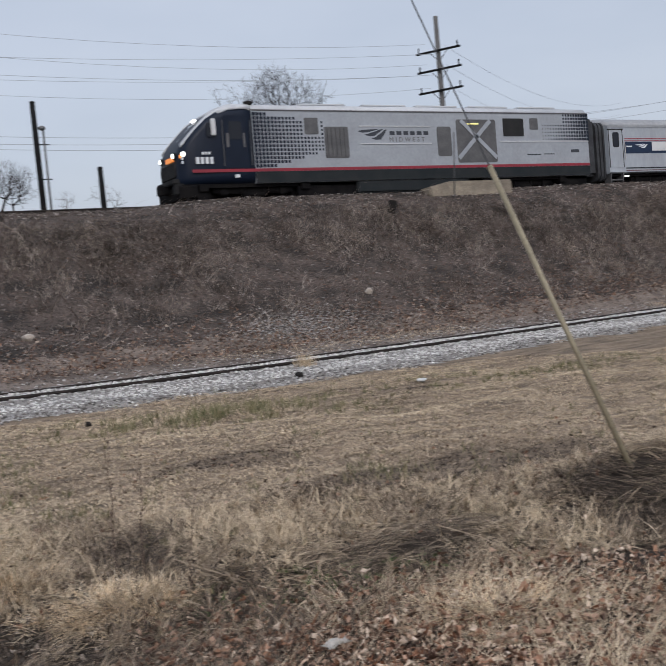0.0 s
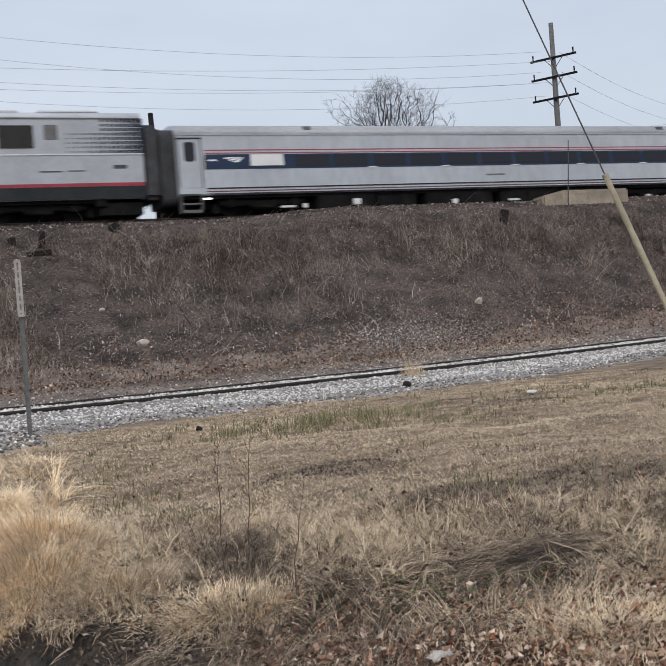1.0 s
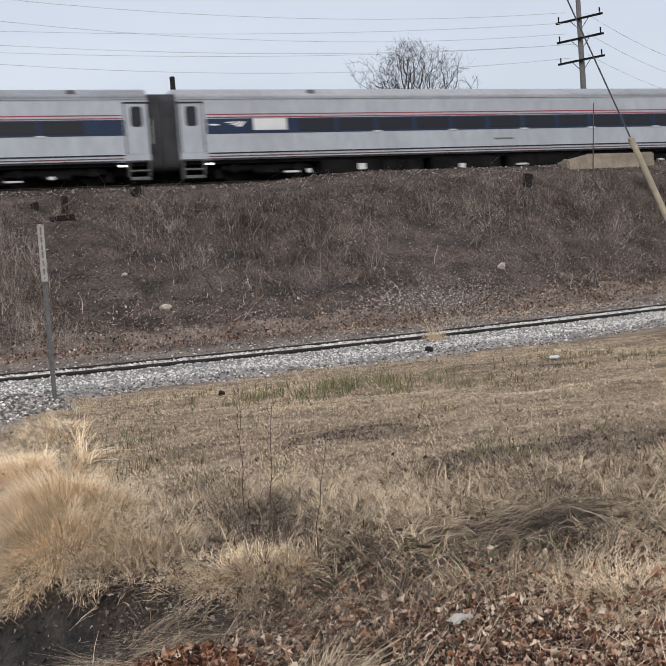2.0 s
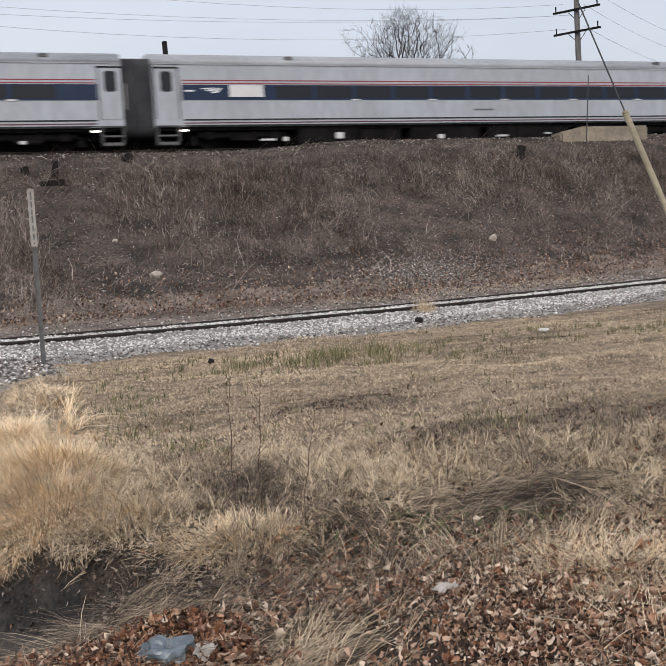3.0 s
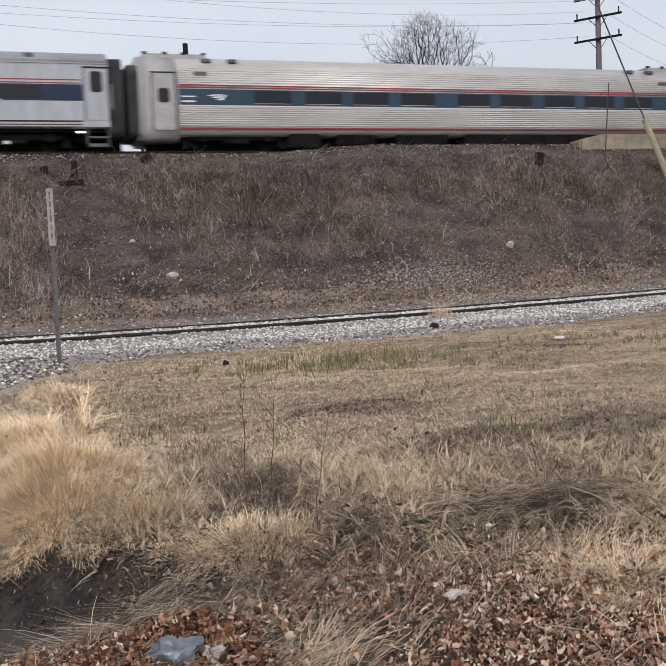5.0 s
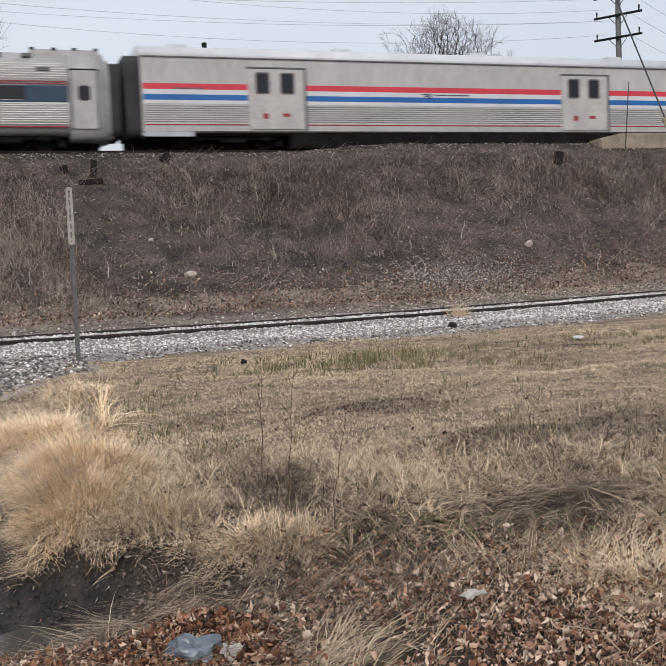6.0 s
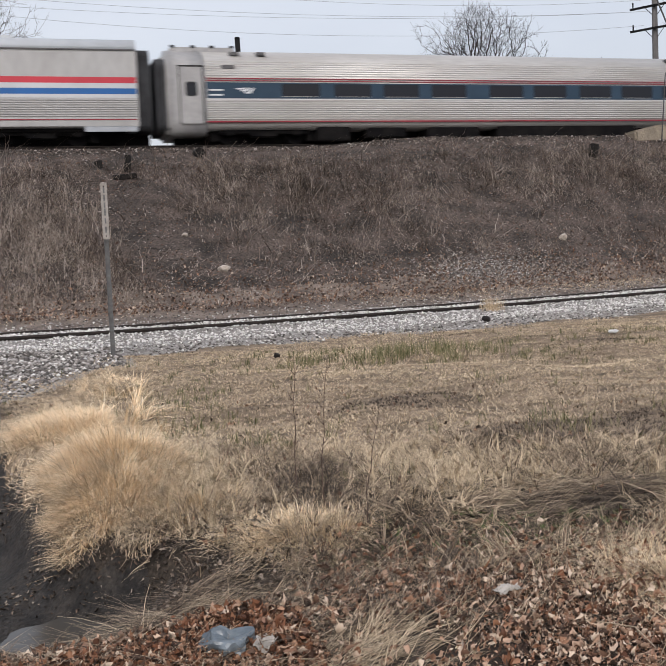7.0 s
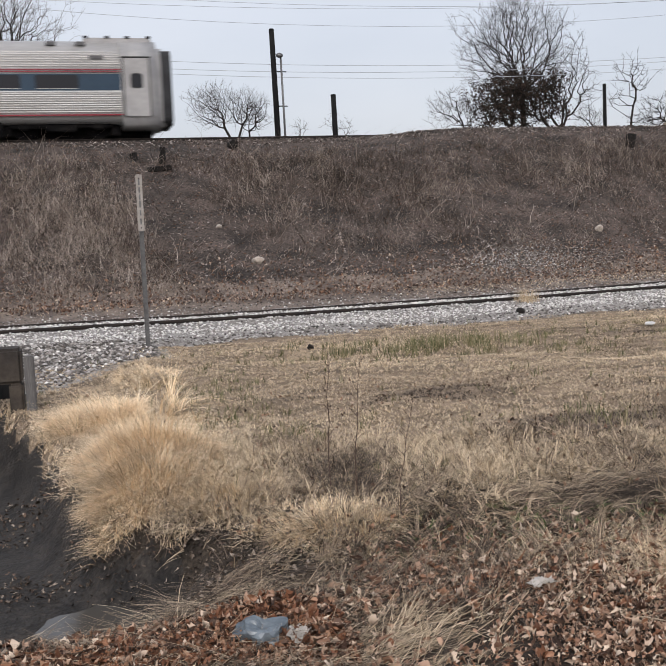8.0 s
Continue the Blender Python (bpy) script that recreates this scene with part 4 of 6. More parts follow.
def blades(name, x, y, length, width, heading, lean, droop, mats, index, label, category="grass", lift=0.0, group=""):
    """Many thin bent blades standing on the land, as one growth."""
    n = len(x)
    z = height(x, y) - 0.01 + lift
    base = np.stack([x, y, z], 1)
    h = np.stack([np.cos(heading), np.sin(heading), np.zeros(n)], 1)
    up = np.array([0.0, 0.0, 1.0])
    d1 = h * np.sin(lean)[:, None] + up * np.cos(lean)[:, None]
    d2 = h * np.sin(lean + droop)[:, None] + up * np.cos(lean + droop)[:, None]
    mid = base + d1 * (length * 0.55)[:, None]
    tip = mid + d2 * (length * 0.45)[:, None]
    low = height(tip[:, 0], tip[:, 1]) + 0.012
    tip[:, 2] = np.maximum(tip[:, 2], low)
    mid[:, 2] = np.maximum(mid[:, 2], height(mid[:, 0], mid[:, 1]) + 0.015)
    a = heading + np.pi / 2 + np.random.RandomState(n).uniform(-0.7, 0.7, n)
    s = np.stack([np.cos(a), np.sin(a), np.zeros(n)], 1) * (width / 2)[:, None]
    v = np.stack([base - s, base + s, mid + s * 0.8, mid - s * 0.8, tip + s * 0.25, tip - s * 0.25], 1).reshape(-1, 3)
    i = np.arange(n)[:, None] * 6
    f = np.concatenate([i + np.array([0, 1, 2, 3]), i + np.array([3, 2, 4, 5])], 1).reshape(-1, 4)
    ob = arrays(name, v, f, mats, index=np.repeat(index, 2))
    tagged(ob, label, category, kind="stuff")
    return ob


def wisps(name, x, y, length, width, heading, lean, curl, twist, mats, index, label, category="grass", lift=0.0, steps=4, seed=1):
    """Thin stems that arch and wander in several bends, as one growth."""
    g = np.random.RandomState(seed)
    n = len(x)
    p = np.stack([x, y, height(x, y) - 0.01 + lift], 1)
    s = np.stack([np.cos(heading + 1.57), np.sin(heading + 1.57), g.uniform(-0.3, 0.3, n)], 1) * (width / 2)[:, None]
    rings = []
    for k in range(steps + 1):
        w = s * (1 - 0.75 * k / steps)
        rings += [p - w, p + w]
        d = np.stack([np.cos(heading) * np.sin(lean), np.sin(heading) * np.sin(lean), np.cos(lean)], 1)
        p = p + d * (length / steps)[:, None]
        p[:, 2] = np.maximum(p[:, 2], height(p[:, 0], p[:, 1]) + 0.008 + 0.5 * lift)
        lean = np.clip(lean + curl / steps, -0.2, 1.75)
        heading = heading + twist * g.normal(0, 1, n)
    v = np.stack(rings, 1).reshape(-1, 3)
    m = 2 * (steps + 1)
    i = np.arange(n)[:, None] * m
    f = np.concatenate([i + np.array([2 * k, 2 * k + 1, 2 * k + 3, 2 * k + 2]) for k in range(steps)], 1).reshape(-1, 4)
    ob = arrays(name, v, f, mats, index=np.repeat(index, steps))
    tagged(ob, label, category, kind="stuff")
    return ob


def fan(rng, n, r0, r1, a0=-6.0, a1=51.0):
    """Places on the land seen from the standing place."""
    r = rng.uniform(r0, r1, n)
    a = np.radians(rng.uniform(a0, a1, n))
    return r * np.sin(a), r * np.cos(a)


M_STRAWPALE = island_mat("bleached_straw", [(0.44, 0.345, 0.235), (0.66, 0.535, 0.375), (0.52, 0.415, 0.285), (0.74, 0.61, 0.445)])
# Very dark brown blades for the darkest clumps.
M_DARKTHATCH = island_mat("very_dark_thatch", [(0.035, 0.027, 0.021), (0.09, 0.07, 0.056), (0.055, 0.043, 0.034), (0.14, 0.11, 0.088)])


def clumps(g, x, y, per, spread, index):
    """Sets blades round each clump's centre: places, outward headings and one tint for each clump."""
    n = len(x)
    a = g.uniform(0, 6.283, (n, per))
    r = np.abs(g.normal(0, 1, (n, per))) * (spread * np.ones(n))[:, None]
    return (x[:, None] + r * np.cos(a)).ravel(), (y[:, None] + r * np.sin(a)).ravel(), a.ravel(), np.repeat(index, per)


def field_grass():
    g = np.random.RandomState(11)
    # short mown lawn of the field, in small clumps
    x, y = fan(g, 44000, 5.4, 20.5)
    k = (ditch(x, y) < 0.25) & (y < siding_y(x) - 2.45 + 0.4 * bumps(x, y, 2.2, 31)) & ((x > 0.9) | (y < 14.0)) & (y + 0.35 * np.clip(x - 3, 0, 9) > 6.0 + 0.5 * bumps(x, y, 1.6, 32))
    x, y = x[k], y[k]
    n = len(x)
    patch = bumps(x * 0.5, y * 1.6, 1.1, 33) + 0.55 * bumps(x * 0.5, y * 1.6, 3.2, 34) + 0.3 * smooth(8, 12, y)
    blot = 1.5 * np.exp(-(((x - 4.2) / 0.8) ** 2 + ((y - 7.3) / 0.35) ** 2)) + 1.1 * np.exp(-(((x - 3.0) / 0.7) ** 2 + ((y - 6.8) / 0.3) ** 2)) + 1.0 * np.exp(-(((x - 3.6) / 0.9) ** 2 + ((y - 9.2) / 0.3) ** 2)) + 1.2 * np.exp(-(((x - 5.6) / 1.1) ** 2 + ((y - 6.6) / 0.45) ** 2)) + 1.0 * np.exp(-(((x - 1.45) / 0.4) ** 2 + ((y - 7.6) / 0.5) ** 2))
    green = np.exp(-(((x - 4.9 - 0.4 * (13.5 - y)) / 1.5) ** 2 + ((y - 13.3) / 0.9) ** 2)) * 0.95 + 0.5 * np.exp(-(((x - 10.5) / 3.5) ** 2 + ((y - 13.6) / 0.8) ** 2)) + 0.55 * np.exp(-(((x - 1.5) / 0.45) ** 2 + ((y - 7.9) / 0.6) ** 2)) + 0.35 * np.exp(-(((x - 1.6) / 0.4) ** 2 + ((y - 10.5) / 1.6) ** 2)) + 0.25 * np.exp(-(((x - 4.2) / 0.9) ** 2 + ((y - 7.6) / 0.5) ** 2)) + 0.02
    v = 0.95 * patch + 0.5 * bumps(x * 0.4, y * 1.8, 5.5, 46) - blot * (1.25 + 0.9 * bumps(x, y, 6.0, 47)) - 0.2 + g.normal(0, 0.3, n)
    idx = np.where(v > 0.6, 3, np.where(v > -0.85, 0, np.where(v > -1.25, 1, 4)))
    idx = np.where((g.uniform(0, 1, n) < 0.62 * green) & (bumps(x, y, 4.0, 49) > -0.25), 2, idx)
    tallness = 1 + 1.3 * np.exp(-(((x - 4.9 - 0.4 * (13.5 - y)) / 1.5) ** 2 + ((y - 13.3) / 0.9) ** 2)) + 0.5 * np.clip(bumps(x, y, 1.4, 50), 0, 1)
    X, Y, a, idx = clumps(g, x, y, 5, 0.042, idx)
    n = len(X)
    L = np.where(idx == 2, g.uniform(0.05, 0.12, n), g.uniform(0.025, 0.075, n)) * np.where(idx == 4, 0.8, 1.0) * np.repeat(tallness, 5)
    lean = np.where(idx == 2, g.uniform(0.05, 0.7, n), g.uniform(0.85, 1.5, n))
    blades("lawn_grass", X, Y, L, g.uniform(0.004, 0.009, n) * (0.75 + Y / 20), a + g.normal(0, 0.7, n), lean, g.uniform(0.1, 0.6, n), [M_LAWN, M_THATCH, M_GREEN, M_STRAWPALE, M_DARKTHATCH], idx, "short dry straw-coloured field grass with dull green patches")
    # long flattened thatch between lawn and leaves, in locks of parallel strands
    x, y = fan(g, 31000, 4.3, 9.2)
    edge = y + 0.35 * np.clip(x - 3, 0, 9)
    k = (edge < 7.2 + 0.6 * bumps(x, y, 1.6, 32)) & (edge > 4.7 + 0.3 * bumps(x, y, 2.5, 35)) & (ditch(x, y) < 0.15)
    k &= ~((x < 1.15 + 0.15 * bumps(x, y, 4.0, 45)) & (y < 5.5) & (g.uniform(0, 1, len(x)) < 0.85))
    x, y = x[k], y[k]
    n = len(x)
    flow = 1.3 * bumps(x, y, 0.9, 36) + 0.5 * bumps(x, y, 2.2, 37) + np.where(x > 2.0, 0.0, 0.9)
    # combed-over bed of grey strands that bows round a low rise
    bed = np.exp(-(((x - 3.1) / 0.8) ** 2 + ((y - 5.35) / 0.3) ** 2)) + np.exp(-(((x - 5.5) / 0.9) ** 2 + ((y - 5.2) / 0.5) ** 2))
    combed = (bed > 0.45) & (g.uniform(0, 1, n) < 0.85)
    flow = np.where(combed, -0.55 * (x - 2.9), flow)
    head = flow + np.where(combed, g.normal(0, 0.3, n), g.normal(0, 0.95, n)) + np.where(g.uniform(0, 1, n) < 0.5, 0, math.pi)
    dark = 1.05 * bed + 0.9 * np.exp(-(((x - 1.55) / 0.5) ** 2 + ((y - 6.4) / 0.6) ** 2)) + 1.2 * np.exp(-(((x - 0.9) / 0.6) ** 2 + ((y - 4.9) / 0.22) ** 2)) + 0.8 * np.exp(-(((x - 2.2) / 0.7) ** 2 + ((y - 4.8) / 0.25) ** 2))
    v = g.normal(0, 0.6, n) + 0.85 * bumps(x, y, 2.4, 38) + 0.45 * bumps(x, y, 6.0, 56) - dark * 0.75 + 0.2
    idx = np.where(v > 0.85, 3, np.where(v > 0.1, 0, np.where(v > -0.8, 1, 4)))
    grassy = np.exp(-(((x - 2.5) / 0.8) ** 2 + ((y - 4.95) / 0.25) ** 2)) * 0.45
    idx[(g.uniform(0, 1, n) < 0.03 + grassy + 0.22 * (bumps(x, y, 2.6, 39) > 0.7))] = 2
    idx[(idx == 2) & (grassy > 0.12) & (g.uniform(0, 1, n) < 0.6)] = 5
    per = 5
    X, Y, a, idx = clumps(g, x, y, per, np.full(n, 0.018), idx)
    n = len(X)
    H = np.repeat(head, per) + g.normal(0, 0.2, n)
    L = np.repeat(g.uniform(0.07, 0.24, len(x)) * np.where(combed, 1.35, 1.0), per) * g.uniform(0.6, 1.15, n) * np.where((idx == 2) | (idx == 5), 0.4, 1.0)
    lean = np.clip(np.repeat(np.where(combed, 1.3, np.abs(g.normal(1.12, 0.3, len(x)))), per) + g.normal(0, 0.12, n), 0.15, 1.56)
    lift = np.repeat(g.uniform(0, 0.035, len(x)) + 0.05 * np.clip(bumps(x, y, 2.6, 48), 0, 1), per)
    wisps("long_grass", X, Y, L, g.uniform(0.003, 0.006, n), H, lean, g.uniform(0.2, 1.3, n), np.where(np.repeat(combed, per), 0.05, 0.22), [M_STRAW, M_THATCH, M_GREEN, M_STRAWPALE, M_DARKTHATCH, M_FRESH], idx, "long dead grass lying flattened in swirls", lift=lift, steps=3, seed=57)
    # straw locks among the leaves in the foreground
    x, y = fan(g, 5000, 2.9, 5.6)
    k = (y + 0.3 * np.clip(x - 2, 0, 5) < 5.0) & (ditch(x, y) < 0.3) & (bumps(x, y, 2.4, 40) + g.uniform(-0.7, 0.7, len(x)) + 0.8 * np.exp(-(((x - 1.3) / 0.4) ** 2 + ((y - 3.9) / 0.45) ** 2)) + 1.0 * smooth(2.3, 3.0, x) > 0.1)
    x, y = x[k], y[k]
    n = len(x)
    head = 0.6 * bumps(x, y, 1.2, 41) + g.normal(0, 0.35, n) + np.where(g.uniform(0, 1, n) < 0.5, 0, math.pi) + 0.25
    idx = g.choice([0, 1, 1, 4, 4, 1], n)
    idx[x > 2.3] = g.choice([0, 3, 3, 1], n)[x > 2.3]
    idx[np.exp(-(((x - 1.35) / 0.35) ** 2 + ((y - 3.7) / 0.4) ** 2)) > 0.5] = 0
    idx[(bumps(x, y, 2.6, 42) > 0.8) & (g.uniform(0, 1, n) < 0.5)] = 2
    X, Y, a, idx = clumps(g, x, y, 9, 0.018, idx)
    n = len(X)
    wisps("foreground_grass", X, Y, g.uniform(0.10, 0.34, n) * np.where(idx == 2, 0.3, 1.0), g.uniform(0.0025, 0.005, n), np.repeat(head, 9) + g.normal(0, 0.25, n), g.uniform(1.1, 1.5, n), g.uniform(0.0, 0.5, n), np.full(n, 0.13), [M_STRAW, M_THATCH, M_FRESH, M_STRAWPALE, M_DARKTHATCH], idx, "matted dead grass among fallen leaves", lift=g.uniform(0, 0.03, n), steps=3, seed=58)


def grass_mound(cx, cy, rx, ry, n, seed, label, lmin=0.10, lmax=0.30, fall=3.4, straw=0.12, lean0=0.45, wide=1.0):
    """A tussock of fine locks that rise, part and fall outwards and towards the ditch."""
    g = np.random.RandomState(seed)
    per = 16
    m = n // per
    a, r = g.uniform(0, 6.283, m), np.sqrt(g.uniform(0, 1, m))
    wob = 1 + 0.16 * np.sin(3 * a + seed) + 0.09 * np.sin(7 * a)
    x, y = cx + rx * r * np.cos(a) * wob, cy + ry * r * np.sin(a) * wob
    ox, oy = np.cos(a) * r + 0.45 * math.cos(fall), np.sin(a) * r + 0.45 * math.sin(fall)
    head = np.arctan2(oy, ox) + g.normal(0, 0.55, m) + 0.7 * bumps(x, y, 7.0, seed + 60)
    lean = lean0 + 0.65 * r + g.normal(0, 0.28, m)
    size = g.uniform(lmin, lmax, m)
    idx = np.where(g.uniform(0, 1, m) < straw + 0.3 * (np.sin(a) < -0.2) * (r > 0.75), 1, np.where(bumps(x, y, 9.0, seed + 70) > 0.75, 1, 0))
    X, Y, b, idx = clumps(g, x, y, per, 0.022, idx)
    k = len(X)
    lean = np.clip(np.repeat(lean, per) + g.normal(0, 0.22, k), 0.0, 1.5)
    return wisps("grass_tussock", X, Y, np.repeat(size, per) * g.uniform(0.6, 1.15, k), g.uniform(0.0022, 0.0046, k) * wide, np.repeat(head, per) + g.normal(0, 0.42, k), lean, g.uniform(0.5, 1.7, k), np.full(k, 0.16), [M_TUFT, M_STRAW], idx, label, steps=4, seed=seed)


def bank_weeds():
    g = np.random.RandomState(21)
    # wiry clumps and brambles arching out of the slope, thick in places and parted by bare stony soil
    n = 30000
    x, y = g.uniform(-7, 44, n), g.uniform(20.5, 35.3, n)
    t = (y - foot_y(x)) / (35.0 - foot_y(x))
    wood = bumps(x, y, 0.7, 51) + 0.7 * bumps(x, y, 2.0, 52)
    west = smooth(2.6, 1.4, x + 0.12 * (y - 28))
    bare = np.exp(-(((x - 3.3 - 0.1 * (28 - y)) / 1.1) ** 4)) * smooth(0.80, 0.6, t) + 0.8 * np.exp(-(((x - 14) / 3.5) ** 2 + ((t - 0.38) / 0.14) ** 2))
    scrub = np.exp(-(((t - 0.60) / 0.24) ** 2)) * smooth(4.2, 6.0, x)
    dens = 0.26 + 0.55 * scrub + 0.55 * wood + 0.55 * west * smooth(0.80, 0.62, t) - 1.1 * bare - 1.3 * smooth(0.76, 0.92, t) - 0.35 * smooth(0.25, 0.1, t) * (x > 4)
    k = (t > 0.03) & (g.uniform(0, 1, n) < dens)
    x, y, t, wood, west = x[k], y[k], t[k], wood[k], west[k]
    n = len(x)
    tall = g.uniform(0.25, 0.72, n) * (0.8 + 0.3 * np.clip(wood, -0.5, 1)) * (0.7 + 0.45 * np.sin(np.clip(t, 0, 1) * math.pi)) * (1 + 0.15 * west)
    v = g.normal(0, 0.7, n) + 0.6 * bumps(x, y, 1.1, 53) + 0.7 * west - 0.5 * (wood > 0.8) + 0.9 * (0.42 - t)
    idx = np.where(v > 0.45, 1, np.where(v > -0.45, 0, 2))
    lean0 = np.abs(g.normal(1.1, 0.3, n)) + 0.1 * west
    turn = np.where(g.uniform(0, 1, n) < 0.35 + 0.3 * west + 0.25 * bumps(x, y, 0.8, 59), 0.0, math.pi) + g.normal(0, 0.75, n) - 0.35
    X, Y, a, idx = clumps(g, x, y, 12, 0.24, idx)
    n = len(X)
    wisps("bank_weeds", X, Y, np.repeat(tall, 12) * g.uniform(0.45, 1.2, n), g.uniform(0.006, 0.013, n), np.repeat(turn, 12) + g.normal(0, 0.8, n), np.clip(np.repeat(lean0, 12) + g.normal(0, 0.35, n), 0.1, 1.5), g.uniform(-0.7, 0.9, n), np.full(n, 0.5), [M_WEED, M_PALEWEED, M_DARKTHATCH], idx, "dead brown weeds and brambles covering the embankment", "weeds", steps=3, seed=60)
    # long pale canes lying across the slope
    n = 3200
    x, y = g.uniform(-4, 40, n), g.uniform(22, 33.5, n)
    k = (y > foot_y(x) + 0.5) & (bumps(x, y, 0.9, 61) > -0.1)
    x, y = x[k], y[k]
    n = len(x)
    wisps("bank_canes", x, y, g.uniform(0.7, 1.7, n), g.uniform(0.010, 0.018, n), g.normal(-0.7, 1.0, n), g.uniform(0.7, 1.3, n), g.uniform(0.2, 0.9, n), np.full(n, 0.25), [M_PALEWEED, M_WEED], g.choice([0, 1], n), "pale dead canes lying across the bank", "weeds", lift=g.uniform(0.02, 0.2, n), steps=6, seed=62)
    # low litter of broken stalks over the whole slope
    n = 75000
    x, y = g.uniform(-7, 44, n), g.uniform(20.5, 35.2, n)
    k = (y > foot_y(x) - 0.6) & (bumps(x, y, 1.7, 55) + g.normal(0, 0.5, n) > -0.1)
    x, y = x[k], y[k]
    n = len(x)
    blades("bank_litter", x, y, g.uniform(0.06, 0.24, n), g.uniform(0.008, 0.02, n), g.uniform(0, 6.283, n), g.uniform(0.8, 1.5, n), g.uniform(-0.1, 0.4, n), [M_WEED, M_PALEWEED, M_RUST], g.choice([0, 0, 1, 1, 2, 2], n), "broken stalks and leaf litter strewn over the bank", "litter")
    # strip of bright dry grass along the foot, and behind the siding
    n = 36000
    x = g.uniform(-6, 34, n)
    y = siding_y(x) + 4.25 - 0.04 * np.clip(x, 0, 30) + g.normal(0, 0.30, n) - 0.25
    k = (bumps(x, y * 0.3, 0.55, 54) + 0.8 * np.exp(-((x - 10) / 3.0) ** 2) + 0.45 * (x < 2.5) + g.normal(0, 0.35, n)) > 0.75
    x, y = x[k], y[k]
    n = len(x)
    blades("verge_grass", x, y, g.uniform(0.04, 0.11, n), g.uniform(0.007, 0.014, n), g.uniform(0, 6.283, n), g.uniform(0.7, 1.45, n), g.uniform(0.1, 0.8, n), [M_TUFT, M_STRAW, M_RUST], g.choice([0, 0, 1, 1, 2], n), "bright dry grass along the foot of the bank")
    # one clump growing at the near rail
    n = 300
    x, y = 9.15 + g.normal(0, 0.11, n), float(siding_y(9.15)) - 0.35 + g.normal(0, 0.10, n)
    wisps("rail_clump", x, y, g.uniform(0.12, 0.36, n), g.uniform(0.004, 0.008, n), g.uniform(0, 6.283, n), g.uniform(0.0, 0.6, n), g.uniform(0.1, 1.2, n), np.full(n, 0.2), [M_STRAWPALE, M_STRAW], g.choice([0, 0, 1], n), "pale dry grass clump beside the siding rail")


def shapes(name, x, y, size, mats, index, label, category, flat=0.6, sink=0.2, seed=1):
    """Loose angular stones (deformed octahedra)."""
    g = np.random.RandomState(seed)
    n = len(x)
    o = np.array([(1, 0, 0), (-1, 0, 0), (0, 1, 0), (0, -1, 0), (0, 0, 1), (0, 0, -1)], float)
    v = o[None] * g.uniform(0.65, 1.25, (n, 6, 1)) + g.uniform(-0.22, 0.22, (n, 6, 3))
    v[:, :, 2] *= flat
    a = g.uniform(0, 6.283, n)
    c, s = np.cos(a)[:, None], np.sin(a)[:, None]
    vx, vy = v[:, :, 0] * c - v[:, :, 1] * s, v[:, :, 0] * s + v[:, :, 1] * c
    v = np.stack([vx, vy, v[:, :, 2]], 2) * size[:, None, None] / 2
    z = height(x, y) + size * (0.5 - sink) * flat
    v = v + np.stack([x, y, z], 1)[:, None]
    f = np.array([(0, 2, 4), (2, 1, 4), (1, 3, 4), (3, 0, 4), (2, 0, 5), (1, 2, 5), (3, 1, 5), (0, 3, 5)])
    f = (np.arange(n)[:, None, None] * 6 + f[None]).reshape(-1, 3)
    tagged(arrays(name, v.reshape(-1, 3), f, mats, index=np.repeat(index, 8)), label, category, kind="stuff")


